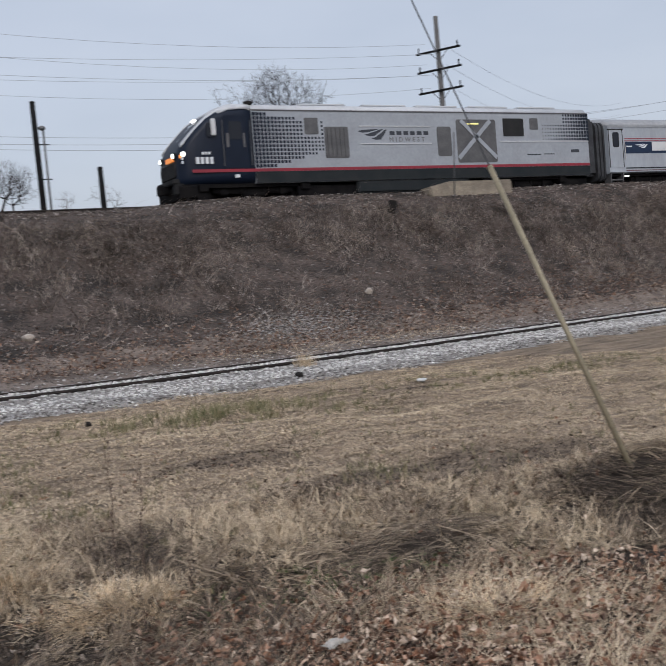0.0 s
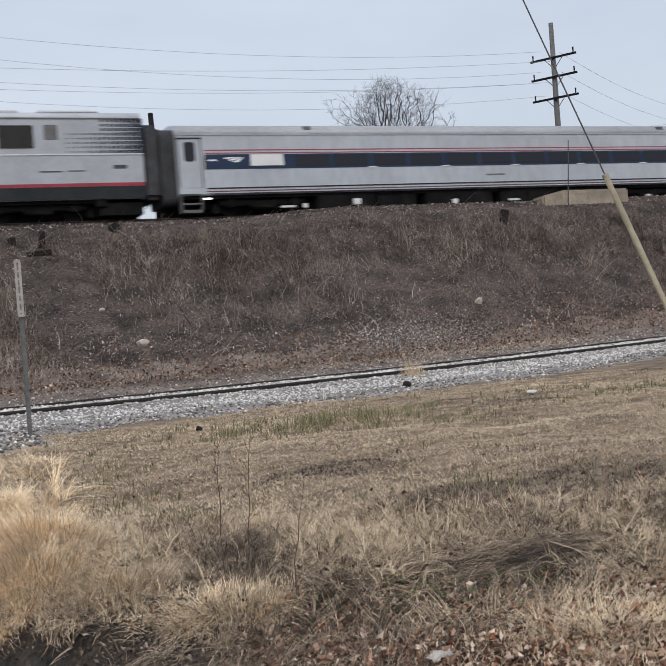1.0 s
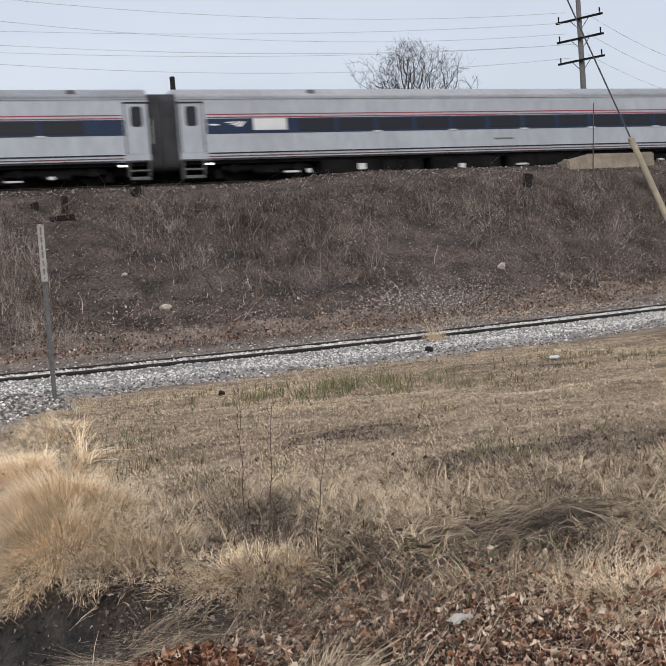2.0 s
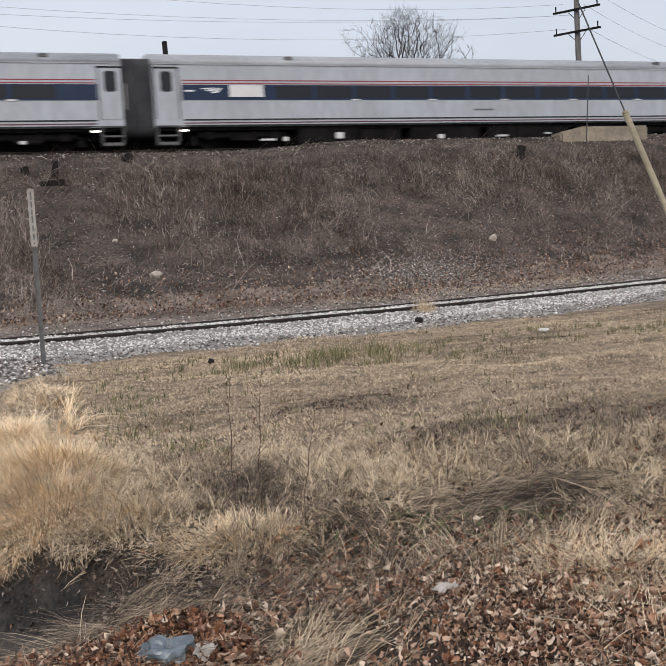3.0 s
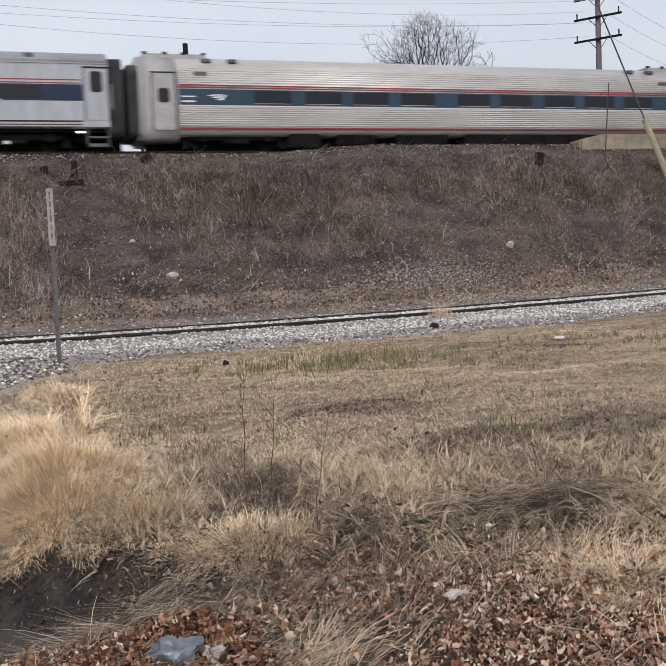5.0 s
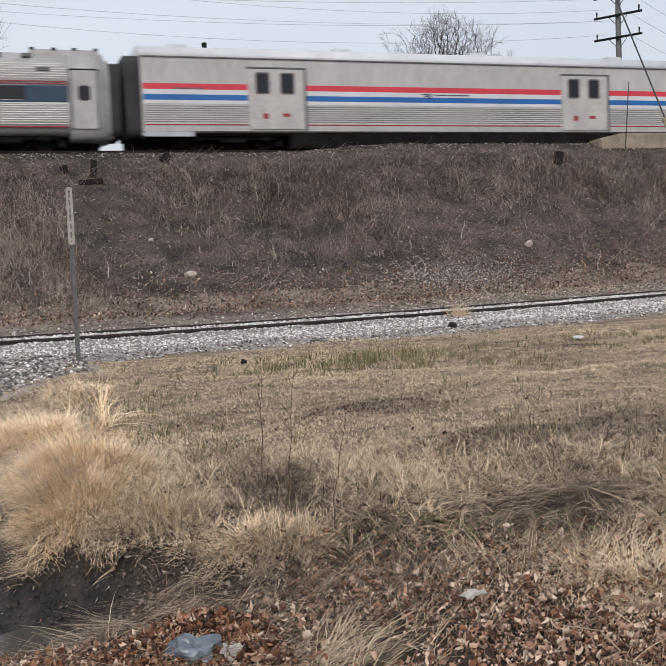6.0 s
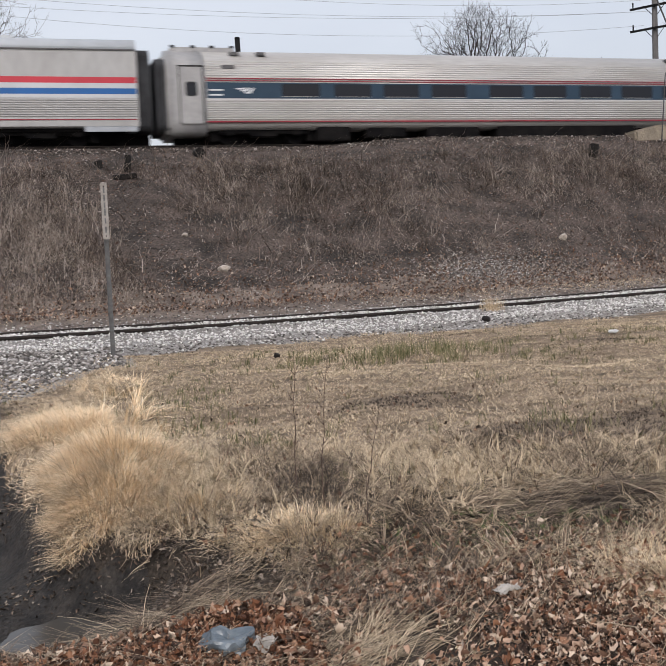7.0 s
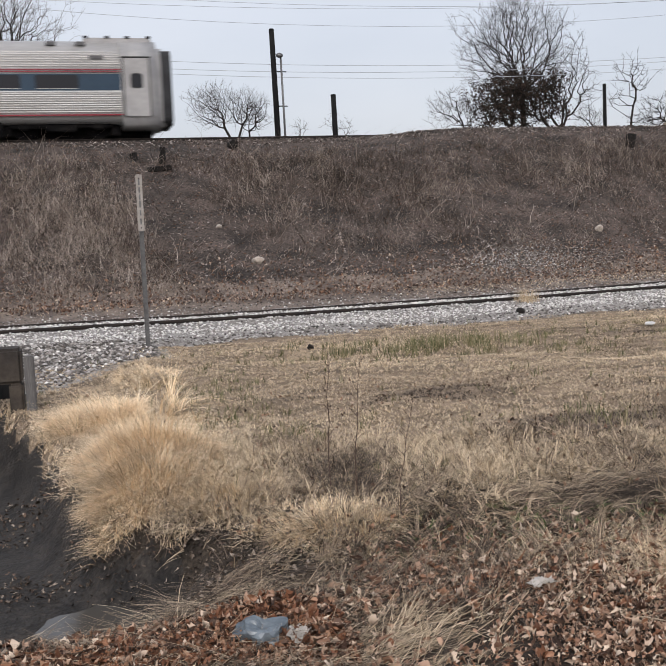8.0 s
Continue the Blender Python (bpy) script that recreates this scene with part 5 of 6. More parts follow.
def stones():
    g = np.random.RandomState(31)
    n = 42000
    x = g.uniform(-5, 30, n) 
    y = siding_y(x) + g.uniform(-2.5, 3.4, n)
    off = y - siding_y(x)
    edge = 0.3 * bumps(x, y, 2.0, 61)
    k = (off > -2.5 + edge) & ~((off > -0.09) & (off < 0.07)) & ~((off > 1.44) & (off < 1.57)) & ((off < 1.9) | (g.uniform(0, 1, n) < 0.45)) & (g.uniform(0, 1, n) < np.clip(1.25 - 0.02 * np.clip(x, 0, 60), 0.4, 1))
    x, y, off = x[k], y[k], off[k]
    n = len(x)
    dirty = (off > 2.1) | (off < -1.75 + 0.4 * bumps(x, y, 1.5, 62))
    idx = np.where(dirty & (g.uniform(0, 1, n) < 0.75), 1, np.where(g.uniform(0, 1, n) < 0.10, 1, 0))
    shapes("siding_gravel", x, y, g.uniform(0.024, 0.066, n), [M_STONE, M_DARKSTONE], idx, "pale crushed stone ballast of the siding", "gravel", seed=32)
    n = 9000
    x, y = g.uniform(-5, 1.3, n), g.uniform(11.2, 16.8, n)
    k = y > 11.4 + 3.0 * smooth(-1.0, 1.2, x)
    x, y = x[k], y[k]
    shapes("ditch_stones", x, y, g.uniform(0.035, 0.105, len(x)), [M_DARKSTONE, M_STONE], np.where(g.uniform(0, 1, len(x)) < 0.12, 1, 0), "dark coarse stones on the slope above the ditch", "stones", seed=33)
    n = 16500
    x, y = g.uniform(-6, 42, n), g.uniform(34.2, 36.6, n)
    k = g.uniform(0, 1, n) < smooth(34.0, 35.2, y)
    x, y = x[k], y[k]
    shapes("track_ballast", x, y, g.uniform(0.04, 0.11, len(x)), [M_BANKSTONE], np.zeros(len(x), int), "brown-grey ballast at the top of the embankment", "gravel", seed=34)
    n = 52000
    x, y = g.uniform(-6, 42, n), g.uniform(22, 34.8, n)
    t = (y - foot_y(x)) / (35.0 - foot_y(x))
    k = (t > -0.1) & (g.uniform(0, 1, n) < 0.55 + 0.4 * bumps(x, y, 1.3, 63))
    x, y, t = x[k], y[k], t[k]
    grey = 0.12 * np.exp(-(((x - 11.9) / 1.7) ** 2 + ((t - 0.13) / 0.10) ** 2))
    shapes("bank_stones", x, y, g.uniform(0.03, 0.085, len(x)), [M_BANKSTONE, M_STONE, M_RUST], np.where(g.uniform(0, 1, len(x)) < grey, 1, np.where(g.uniform(0, 1, len(x)) < 0.35, 2, 0)), "stones and leaf scraps strewn on the bank", "stones", flat=0.5, seed=35)
    n = 4200
    x, a = g.normal(12.3, 1.2, n), g.normal(0, 0.6, n)
    y = foot_y(x) + 1.1 + a
    shapes("bank_gravel", x, y, g.uniform(0.03, 0.075, n), [M_DARKSTONE, M_STONE], np.where(g.uniform(0, 1, n) < 0.06, 1, 0), "grey gravel spilled at the foot of the bank", "gravel", seed=36)


def leaf_scatter(name, x, y, size, mats, index, label, lift, seed, curl=1.35, tilt=0.85):
    """Curled, lobed fallen leaves."""
    g = np.random.RandomState(seed)
    n = len(x)
    rad = np.array([1.0, 0.72, 0.82, 0.66, 0.74, 0.62, 0.68, 0.62, 0.74, 0.66, 0.82, 0.72])
    ang = np.linspace(0, 2 * np.pi, 13)[:12]
    px, py = rad * np.cos(ang), rad * np.sin(ang) * 0.8
    jx = px[None] * g.uniform(0.6, 1.25, (n, 12))
    jy = py[None] * g.uniform(0.6, 1.25, (n, 12)) * g.uniform(0.28, 0.9, (n, 1))
    fold = g.uniform(0.0, curl * 2, (n, 1))
    jz = fold * np.abs(jy) + g.uniform(-curl, curl, (n, 1)) * jx ** 2 + 0.4 * np.sin(g.uniform(0, 6.283, (n, 1)) + 3 * ang[None]) * rad[None] * 0.5 + g.normal(0, 0.10, (n, 12))
    v = np.stack([jx, jy, jz], 2)
    v = np.concatenate([np.zeros((n, 1, 3)), v], 1) * (size / 2)[:, None, None]
    a, b, c = g.uniform(0, 6.283, n), g.normal(0, tilt, n), g.normal(0, tilt, n)
    def rot(v, i, j, t):
        cs, sn = np.cos(t)[:, None], np.sin(t)[:, None]
        w = v.copy()
        w[:, :, i], w[:, :, j] = v[:, :, i] * cs - v[:, :, j] * sn, v[:, :, i] * sn + v[:, :, j] * cs
        return w
    v = rot(rot(rot(v, 1, 2, b), 0, 2, c), 0, 1, a)
    v = v + np.stack([x, y, height(x, y) + lift], 1)[:, None]
    f = np.array([(0, 1 + i, 1 + (i + 1) % 12) for i in range(12)])
    f = (np.arange(n)[:, None, None] * 13 + f[None]).reshape(-1, 3)
    tagged(arrays(name, v.reshape(-1, 3), f, mats, index=np.repeat(index, 12)), label, "leaves", kind="stuff")


def leaves():
    g = np.random.RandomState(41)
    x, y = fan(g, 46000, 2.8, 6.0)
    d = 0.5 * bumps(x, y, 1.7, 71) + 0.35 * bumps(x, y, 4.0, 72)
    dens = smooth(5.7, 4.3, y + 0.12 * x) * 0.85 + d * 0.45 + 0.35 * np.exp(-(((x - 2.2) / 0.9) ** 2 + ((y - 3.7) / 0.6) ** 2)) - 0.5 * np.exp(-(((x - 1.35) / 0.35) ** 2 + ((y - 3.55) / 0.45) ** 2))
    dens = dens * (1 - 0.35 * smooth(2.6, 3.2, x)) - 0.75 * smooth(1.5, 1.1, x) * smooth(4.3, 4.5, y) - 0.5 * np.exp(-(((x - 1.5) / 0.5) ** 2 + ((y - 3.9) / 0.35) ** 2))
    k = (g.uniform(0, 1, len(x)) < dens) & (ditch(x, y) < 0.1)
    x, y = x[k], y[k]
    leaf_scatter("fallen_leaves", x, y, 0.022 + 0.055 * g.uniform(0, 1, len(x)) ** 2.5, [M_LEAF, M_WETLEAF], np.where(g.uniform(0, 1, len(x)) < 0.15, 1, 0), "dry brown fallen leaves on the ground", g.uniform(0.012, 0.05, len(x)), 42)
    n = 9500
    x = g.uniform(-0.6, 1.05, n)
    y = 3.90 + 0.10 * np.exp(-((x - 0.72) / 0.25) ** 2) + g.normal(0, 0.13, n)
    k = (ditch(x, y) < 0.5)
    x, y = x[k], y[k]
    top = 0.06 * np.exp(-(((x - 0.75) / 0.32) ** 2 + ((y - 4.2) / 0.2) ** 2))
    leaf_scatter("leaf_pile", x, y, 0.024 + 0.05 * g.uniform(0, 1, len(x)) ** 2, [M_WETLEAF, M_LEAF], np.where(g.uniform(0, 1, len(x)) < 0.3, 1, 0), "heap of damp rust-coloured leaves beside the puddle", g.uniform(0.0, 0.06, len(x)) + top, 43)
    n = 15000
    x, y = g.uniform(-0.7, 1.7, n), g.uniform(4.4, 8.2, n)
    k = (ditch(x, y) > 0.03) & (bumps(x, y, 3.5, 73) + g.uniform(-0.8, 0.8, n) > 0.7 - 0.9 * (x > 0.1)) & ~((x < 0.45) & (y > 4.95) & (y < 5.55))
    k |= (np.abs(y - 5.25) < 0.6) & (x > 0.5) & (x < 1.45) & (g.uniform(0, 1, n) < 0.8)
    x, y = x[k], y[k]
    leaf_scatter("muddy_leaves", x, y, g.uniform(0.025, 0.055, len(x)), [M_MUDLEAF], np.zeros(len(x), int), "sodden dark leaves in the ditch mud", g.uniform(0.006, 0.03, len(x)), 44, 0.6, 0.4)
    # leaf scraps out on the lawn and at the foot of the bank
    x, y = fan(g, 420, 5.0, 11.0)
    k = (ditch(x, y) < 0.1)
    x, y = x[k], y[k]
    leaf_scatter("stray_leaves", x, y, g.uniform(0.03, 0.06, len(x)), [M_LEAF], np.zeros(len(x), int), "stray dry leaves on the field", g.uniform(0.03, 0.08, len(x)), 45)
    n = 9000
    x = g.uniform(-6, 30, n)
    y = siding_y(x) + 3.6 + np.abs(g.normal(0, 1.4, n))
    leaf_scatter("bank_leaves", x, y, g.uniform(0.05, 0.11, n), [M_LEAF, M_RUST], g.choice([0, 1, 1], n), "brown leaves caught at the foot of the bank", g.uniform(0.02, 0.06, n), 46)


field_grass()
grass_mound(0.50, 7.0, 0.40, 0.55, 20000, 3, "golden dry grass tussock hanging over the ditch", 0.14, 0.32, 3.7)
grass_mound(0.40, 6.3, 0.33, 0.38, 11000, 14, "lower golden lobe of dry grass over the mud", 0.12, 0.26, 4.0, 0.16)
grass_mound(0.88, 5.95, 0.34, 0.30, 5000, 13, "straw fringe below the tussock at the mud edge", 0.08, 0.18, 4.2, 0.6)
grass_mound(0.26, 9.1, 0.42, 0.9, 12000, 4, "golden dry grass tussock behind the first", 0.14, 0.34, 3.4)
grass_mound(0.86, 9.4, 0.30, 0.5, 420, 5, "tall pale grass drooping at the ditch head", 0.35, 0.62, 0.0, 0.1, 0.55, 1.9)
grass_mound(0.9, 12.3, 0.40, 1.2, 4500, 9, "pale dry grass at the ditch head", 0.08, 0.22, 3.0, 0.5)
grass_mound(1.35, 5.3, 0.42, 0.25, 5000, 6, "pale dry grass clump in the thatch", 0.08, 0.18, 3.0, 0.3)
grass_mound(2.95, 4.1, 0.36, 0.35, 3000, 8, "pale dry grass clump among the leaves", 0.08, 0.2, 1.5, 0.2)
bank_weeds()
stones()
leaves()

# ---- trees ----
def sticks(segs, sides):
    """Tapered prisms for many limbs at once."""
    a = np.array([s[0] for s in segs])
    b = np.array([s[1] for s in segs])
    ra, rb = np.array([s[2] for s in segs]), np.array([s[3] for s in segs])
    d = b - a
    d /= np.linalg.norm(d, axis=1)[:, None] + 1e-9
    ref = np.where(np.abs(d[:, 2:3]) > 0.9, np.array([[1.0, 0, 0]]), np.array([[0, 0, 1.0]]))
    u = np.cross(d, ref)
    u /= np.linalg.norm(u, axis=1)[:, None]
    w = np.cross(d, u)
    rings = []
    for c, r in ((a, ra), (b, rb)):
        for k in range(sides):
            t = 2 * math.pi * k / sides
            rings.append(c + (u * math.cos(t) + w * math.sin(t)) * r[:, None])
    v = np.stack(rings, 1).reshape(-1, 3)
    i = np.arange(len(segs))[:, None] * 2 * sides
    f = np.concatenate([i + np.array([k, (k + 1) % sides, sides + (k + 1) % sides, sides + k]) for k in range(sides)], 1).reshape(-1, 4)
    return v, f


def tree(at, lobes, fork, n, seed, label, thin=0.009, balance=0.55, material=None, twig=None, leafy=0, twigs=3, reach=0.55, girth=0.42):
    """A bare tree grown from its forks out to points strewn through the lobes (x, y, z, rx, ry, rz) of its crown."""
    g = np.random.RandomState(seed)
    base = float(height(at[0], at[1]))
    root = [np.array([0, 0, -0.3])]
    parent = [-1]
    for k in range(1, 5):
        root.append(np.array([fork[0], 0, fork[1] - base]) * (k / 4) + g.normal(0, 0.04, 3))
        parent.append(k - 1)
    pts = []
    vol = np.array([l[3] * l[4] * l[5] for l in lobes])
    for l, share in zip(lobes, vol / vol.sum()):
        m = max(int(n * share), 6)
        d = g.normal(0, 1, (m, 3))
        d /= np.linalg.norm(d, axis=1)[:, None]
        r = g.uniform(0, 1, m) ** 0.45 * (1 + 0.16 * np.sin(5 * np.arctan2(d[:, 1], d[:, 0]) + seed) + 0.12 * np.sin(7 * d[:, 2] + seed))
        pts.append(np.array([l[0] - at[0], l[1], l[2] - base]) + d * r[:, None] * np.array(l[3:6]))
    pts = np.concatenate(pts)
    node = np.concatenate([np.array(root), pts])
    path = np.zeros(len(node))
    path[:5] = np.linspace(0, fork[1] - base, 5)
    k0 = 5
    best = np.full(len(node), 1e9)
    link = np.zeros(len(node), int)
    done = np.zeros(len(node), bool)
    done[:k0] = True
    for k in (3, 4):
        dist = np.linalg.norm(node - node[k], axis=1)
        c = dist + balance * (path[k] + dist)
        better = (c < best) & ~done
        best[better], link[better] = c[better], k
    order = []
    par = np.array(parent + [0] * len(pts))
    for _ in range(len(pts)):
        k = int(np.argmin(np.where(done, 1e9, best)))
        p = int(link[k])
        par[k] = p
        path[k] = path[p] + np.linalg.norm(node[k] - node[p])
        done[k] = True
        order.append(k)
        dist = np.linalg.norm(node - node[k], axis=1)
        c = dist + balance * (path[k] + dist)
        better = (c < best) & ~done
        best[better], link[better] = c[better], k
    load = np.zeros(len(node))
    kids = np.zeros(len(node), int)
    for k in order[::-1]:
        load[k] += 1
        load[par[k]] += load[k]
        kids[par[k]] += 1
    for k in (4, 3, 2, 1):
        load[par[k]] = max(load[par[k]], load[k])
    rad = thin * np.maximum(load, 1) ** girth
    segs = [(node[par[k]], node[k], min(rad[par[k]], rad[k] * 1.35), rad[k]) for k in list(range(1, 5)) + order]
    thick = [q for q in segs if q[3] > thin * 2.4]
    fine = [q for q in segs if q[3] <= thin * 2.4]
    for k in order:
        if load[k] <= 3:
            out = node[k] - node[par[k]]
            out = out / (np.linalg.norm(out) + 1e-6)
            for _ in range(twigs):
                d = out + g.normal(0, 0.55, 3) + np.array([0, 0, 0.25])
                d = d / np.linalg.norm(d) * reach * g.uniform(0.5, 1.2)
                mid = node[k] + d * 0.5 + g.normal(0, 0.03, 3)
                fine.append((node[k], mid, thin * 0.8, thin * 0.65))
                fine.append((mid, node[k] + d + g.normal(0, 0.06, 3), thin * 0.65, thin * 0.45))
    t = empty_at("tree", pose(at[0], at[1], base))
    tagged(t, label, "tree")
    v, f = sticks(thick, 7)
    arrays("trunk", v, f, material or M_BARK, t, True)
    v, f = sticks(fine, 3)
    arrays("crown", v, f, twig or M_TWIG, t)
    if leafy:
        ends = pts[g.randint(0, len(pts), leafy)]
        p = ends + g.normal(0, 0.16, (leafy, 3))
        q = g.normal(0, 0.055, (leafy, 4, 3))
        arrays("foliage", (p[:, None] + q).reshape(-1, 3), np.arange(leafy * 4).reshape(-1, 4), M_OLDLEAF, t)
    return t


M_OLDLEAF = island_mat("clinging_dead_leaves", [(0.028, 0.024, 0.021), (0.055, 0.042, 0.034), (0.04, 0.032, 0.026), (0.075, 0.05, 0.04)])
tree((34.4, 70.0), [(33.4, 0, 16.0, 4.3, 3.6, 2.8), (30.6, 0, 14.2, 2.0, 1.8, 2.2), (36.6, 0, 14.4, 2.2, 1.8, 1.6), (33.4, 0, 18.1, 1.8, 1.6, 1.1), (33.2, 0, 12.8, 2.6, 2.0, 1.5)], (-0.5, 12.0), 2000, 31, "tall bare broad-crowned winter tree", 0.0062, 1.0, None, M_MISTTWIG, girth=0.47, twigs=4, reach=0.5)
tree((30.4, 66.0), [(30.2, 0, 10.6, 2.3, 1.6, 2.3), (31.6, 0, 11.6, 1.5, 1.2, 1.6)], (0.2, 8.0), 420, 12, "dense bush with clinging dark leaves under the large tree", 0.010, 0.5, leafy=6000)
tree((34.2, 66.0), [(34.2, 0, 11.2, 1.5, 1.2, 2.3), (32.6, 0, 10.8, 1.6, 1.2, 1.9)], (0.1, 7.8), 380, 13, "leafy brown thicket under the large tree", 0.011, 0.6, leafy=4200)
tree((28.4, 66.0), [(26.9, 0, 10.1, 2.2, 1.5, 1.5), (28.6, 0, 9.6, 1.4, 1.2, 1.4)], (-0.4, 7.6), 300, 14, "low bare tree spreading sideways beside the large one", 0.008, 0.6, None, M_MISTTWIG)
tree((36.2, 69.0), [(37.8, 0, 13.4, 1.5, 1.2, 2.3), (38.6, 0, 11.6, 1.5, 1.0, 1.6), (36.8, 0, 11.0, 0.8, 0.8, 1.6)], (0.3, 8.6), 150, 15, "slender bare tree leaning outwards", 0.011, 0.8)
tree((43.0, 70.0), [(43.2, 0, 13.0, 2.0, 1.2, 2.0), (42.0, 0, 11.4, 1.2, 1.0, 1.2)], (0.0, 9.7), 75, 16, "small bare open-branched tree", 0.013, 0.85)
tree((48.6, 74.0), [(48.6, 0, 10.9, 2.2, 1.4, 1.3), (46.6, 0, 10.2, 1.4, 1.2, 0.9)], (0.0, 8.6), 260, 17, "low bare tree in the distance", 0.010, 0.6)
tree((40.8, 72.0), [(40.6, 0, 10.0, 1.5, 1.0, 1.1)], (0.0, 8.6), 70, 23, "low bare scrub behind the embankment", 0.011, 0.6)
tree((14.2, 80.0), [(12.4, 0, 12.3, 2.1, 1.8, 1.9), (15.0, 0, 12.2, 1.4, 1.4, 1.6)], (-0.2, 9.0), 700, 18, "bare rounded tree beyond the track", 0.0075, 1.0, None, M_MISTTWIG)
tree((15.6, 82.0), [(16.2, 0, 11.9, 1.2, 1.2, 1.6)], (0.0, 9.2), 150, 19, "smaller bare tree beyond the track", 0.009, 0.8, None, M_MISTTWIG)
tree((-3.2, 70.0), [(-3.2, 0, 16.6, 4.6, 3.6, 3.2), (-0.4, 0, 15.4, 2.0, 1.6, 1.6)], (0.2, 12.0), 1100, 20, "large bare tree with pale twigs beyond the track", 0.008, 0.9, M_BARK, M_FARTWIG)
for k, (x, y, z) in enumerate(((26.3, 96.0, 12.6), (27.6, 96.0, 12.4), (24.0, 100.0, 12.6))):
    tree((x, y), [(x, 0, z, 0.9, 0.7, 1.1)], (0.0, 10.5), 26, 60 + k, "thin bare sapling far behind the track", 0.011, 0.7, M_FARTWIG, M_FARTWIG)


# ---- poles and wires ----
def wire(points, radius, material, label, name="overhead_wire"):
    cu = bpy.data.curves.new(name, "CURVE")
    cu.dimensions, cu.bevel_depth, cu.bevel_resolution = "3D", radius, 1
    sp = cu.splines.new("POLY")
    sp.points.add(len(points) - 1)
    for p, q in zip(sp.points, points):
        p.co = (*q, 1)
    cu.materials.append(material)
    ob = new(name, cu)
    me = bpy.data.meshes.new_from_object(ob)
    bpy.data.objects.remove(ob)
    ob = new(name, me)
    return tagged(ob, label, "wire")


def sagging(x0, z0, xm, zm, x1, z1, ya, yb, left=-70.0):
    """A hanging wire through three heights, carried on past its left end."""
    c = np.polyfit([x0, xm, x1], [z0, zm, z1], 2)
    return [(x, ya + (yb - ya) * (x - x1) / (left - x1), float(np.polyval(c, x))) for x in np.linspace(left, x1, 40)]


def utility_pole():
    px, py = 31.3, 45.0
    z0 = float(height(px, py))
    u = empty_at("utility_pole", pose(px, py, z0))
    tagged(u, "weathered wooden utility pole with three tilted crossarms", "utility pole")
    top = 15.8 - z0
    part("pole", tube(bmesh.new(), (0.0, 0, -0.4), (-0.10, 0, top), 0.19, 0.12, 14), M_POLEWOOD, u, smooth=True)
    for z in (13.95, 12.95, 11.84):
        zz = z - z0
        l, r = Vector((-0.72, 1.0, zz)), Vector((0.40, -1.0, zz))
        bm = bmesh.new()
        d = (r - l)
        m = Matrix.Translation((l + r) / 2 + Vector((-0.06, -0.17, 0))) @ d.to_track_quat("X", "Z").to_matrix().to_4x4()
        rr = bmesh.ops.create_cube(bm, size=1.0)
        bmesh.ops.transform(bm, verts=rr["verts"], matrix=m @ Matrix.Diagonal((d.length + 0.3, 0.10, 0.10, 1)))
        arm = part("crossarm", bm, M_BLACKPOLE, u)
        for p in (l, r):
            b2 = tube(bmesh.new(), p + Vector((-0.06, -0.17, 0.05)), p + Vector((-0.06, -0.17, 0.32)), 0.032, 0.042, 10)
            part("insulator", b2, M_BLACKPOLE, arm)
        mid = Vector((-0.05, 0, zz - 0.55))
        for p in (l * 0.55 + r * 0.45 + Vector((-0.25, 0.25, 0)), l * 0.45 + r * 0.55 + Vector((0.25, -0.25, 0))):
            part("brace", tube(bmesh.new(), mid, p + Vector((-0.06, -0.17, -0.05)), 0.018, n=6), M_BLACKPOLE, arm)
    return u


utility_pole()
WIRE_LABEL = "thin grey power line sagging between poles"
for x0, z0, xm, zm, x1, z1, yb in ((3.5, 14.14, 16.9, 13.68, 30.4, 14.28, 46), (3.8, 13.25, 14.8, 13.19, 31.0, 13.80, 52), (3.8, 13.16, 16.8, 12.62, 30.4, 13.21, 46), (3.6, 12.31, 16.8, 12.16, 31.0, 12.70, 52), (3.5, 11.41, 16.7, 11.17, 30.6, 11.98, 46), (8.3, 12.19, 18.3, 12.15, 31.0, 12.70, 48)):
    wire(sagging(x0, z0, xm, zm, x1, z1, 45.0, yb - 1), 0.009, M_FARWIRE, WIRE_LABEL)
for z in (14.15, 13.15, 12.05):
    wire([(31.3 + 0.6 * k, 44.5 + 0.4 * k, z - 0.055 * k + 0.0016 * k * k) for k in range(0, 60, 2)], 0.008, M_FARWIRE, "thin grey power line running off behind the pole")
for x0, z0, xm, zm, x1, z1 in ((5.0, 9.61, 18.2, 9.48, 29.6, 9.90), (5.0, 9.28, 18.2, 9.19, 29.6, 9.69), (4.9, 9.07, 18.1, 8.90, 29.6, 9.32)):
    c = np.polyfit([x0, xm, x1], [z0, zm, z1], 2)
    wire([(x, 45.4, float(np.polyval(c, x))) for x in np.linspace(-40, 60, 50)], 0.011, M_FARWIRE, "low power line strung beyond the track")


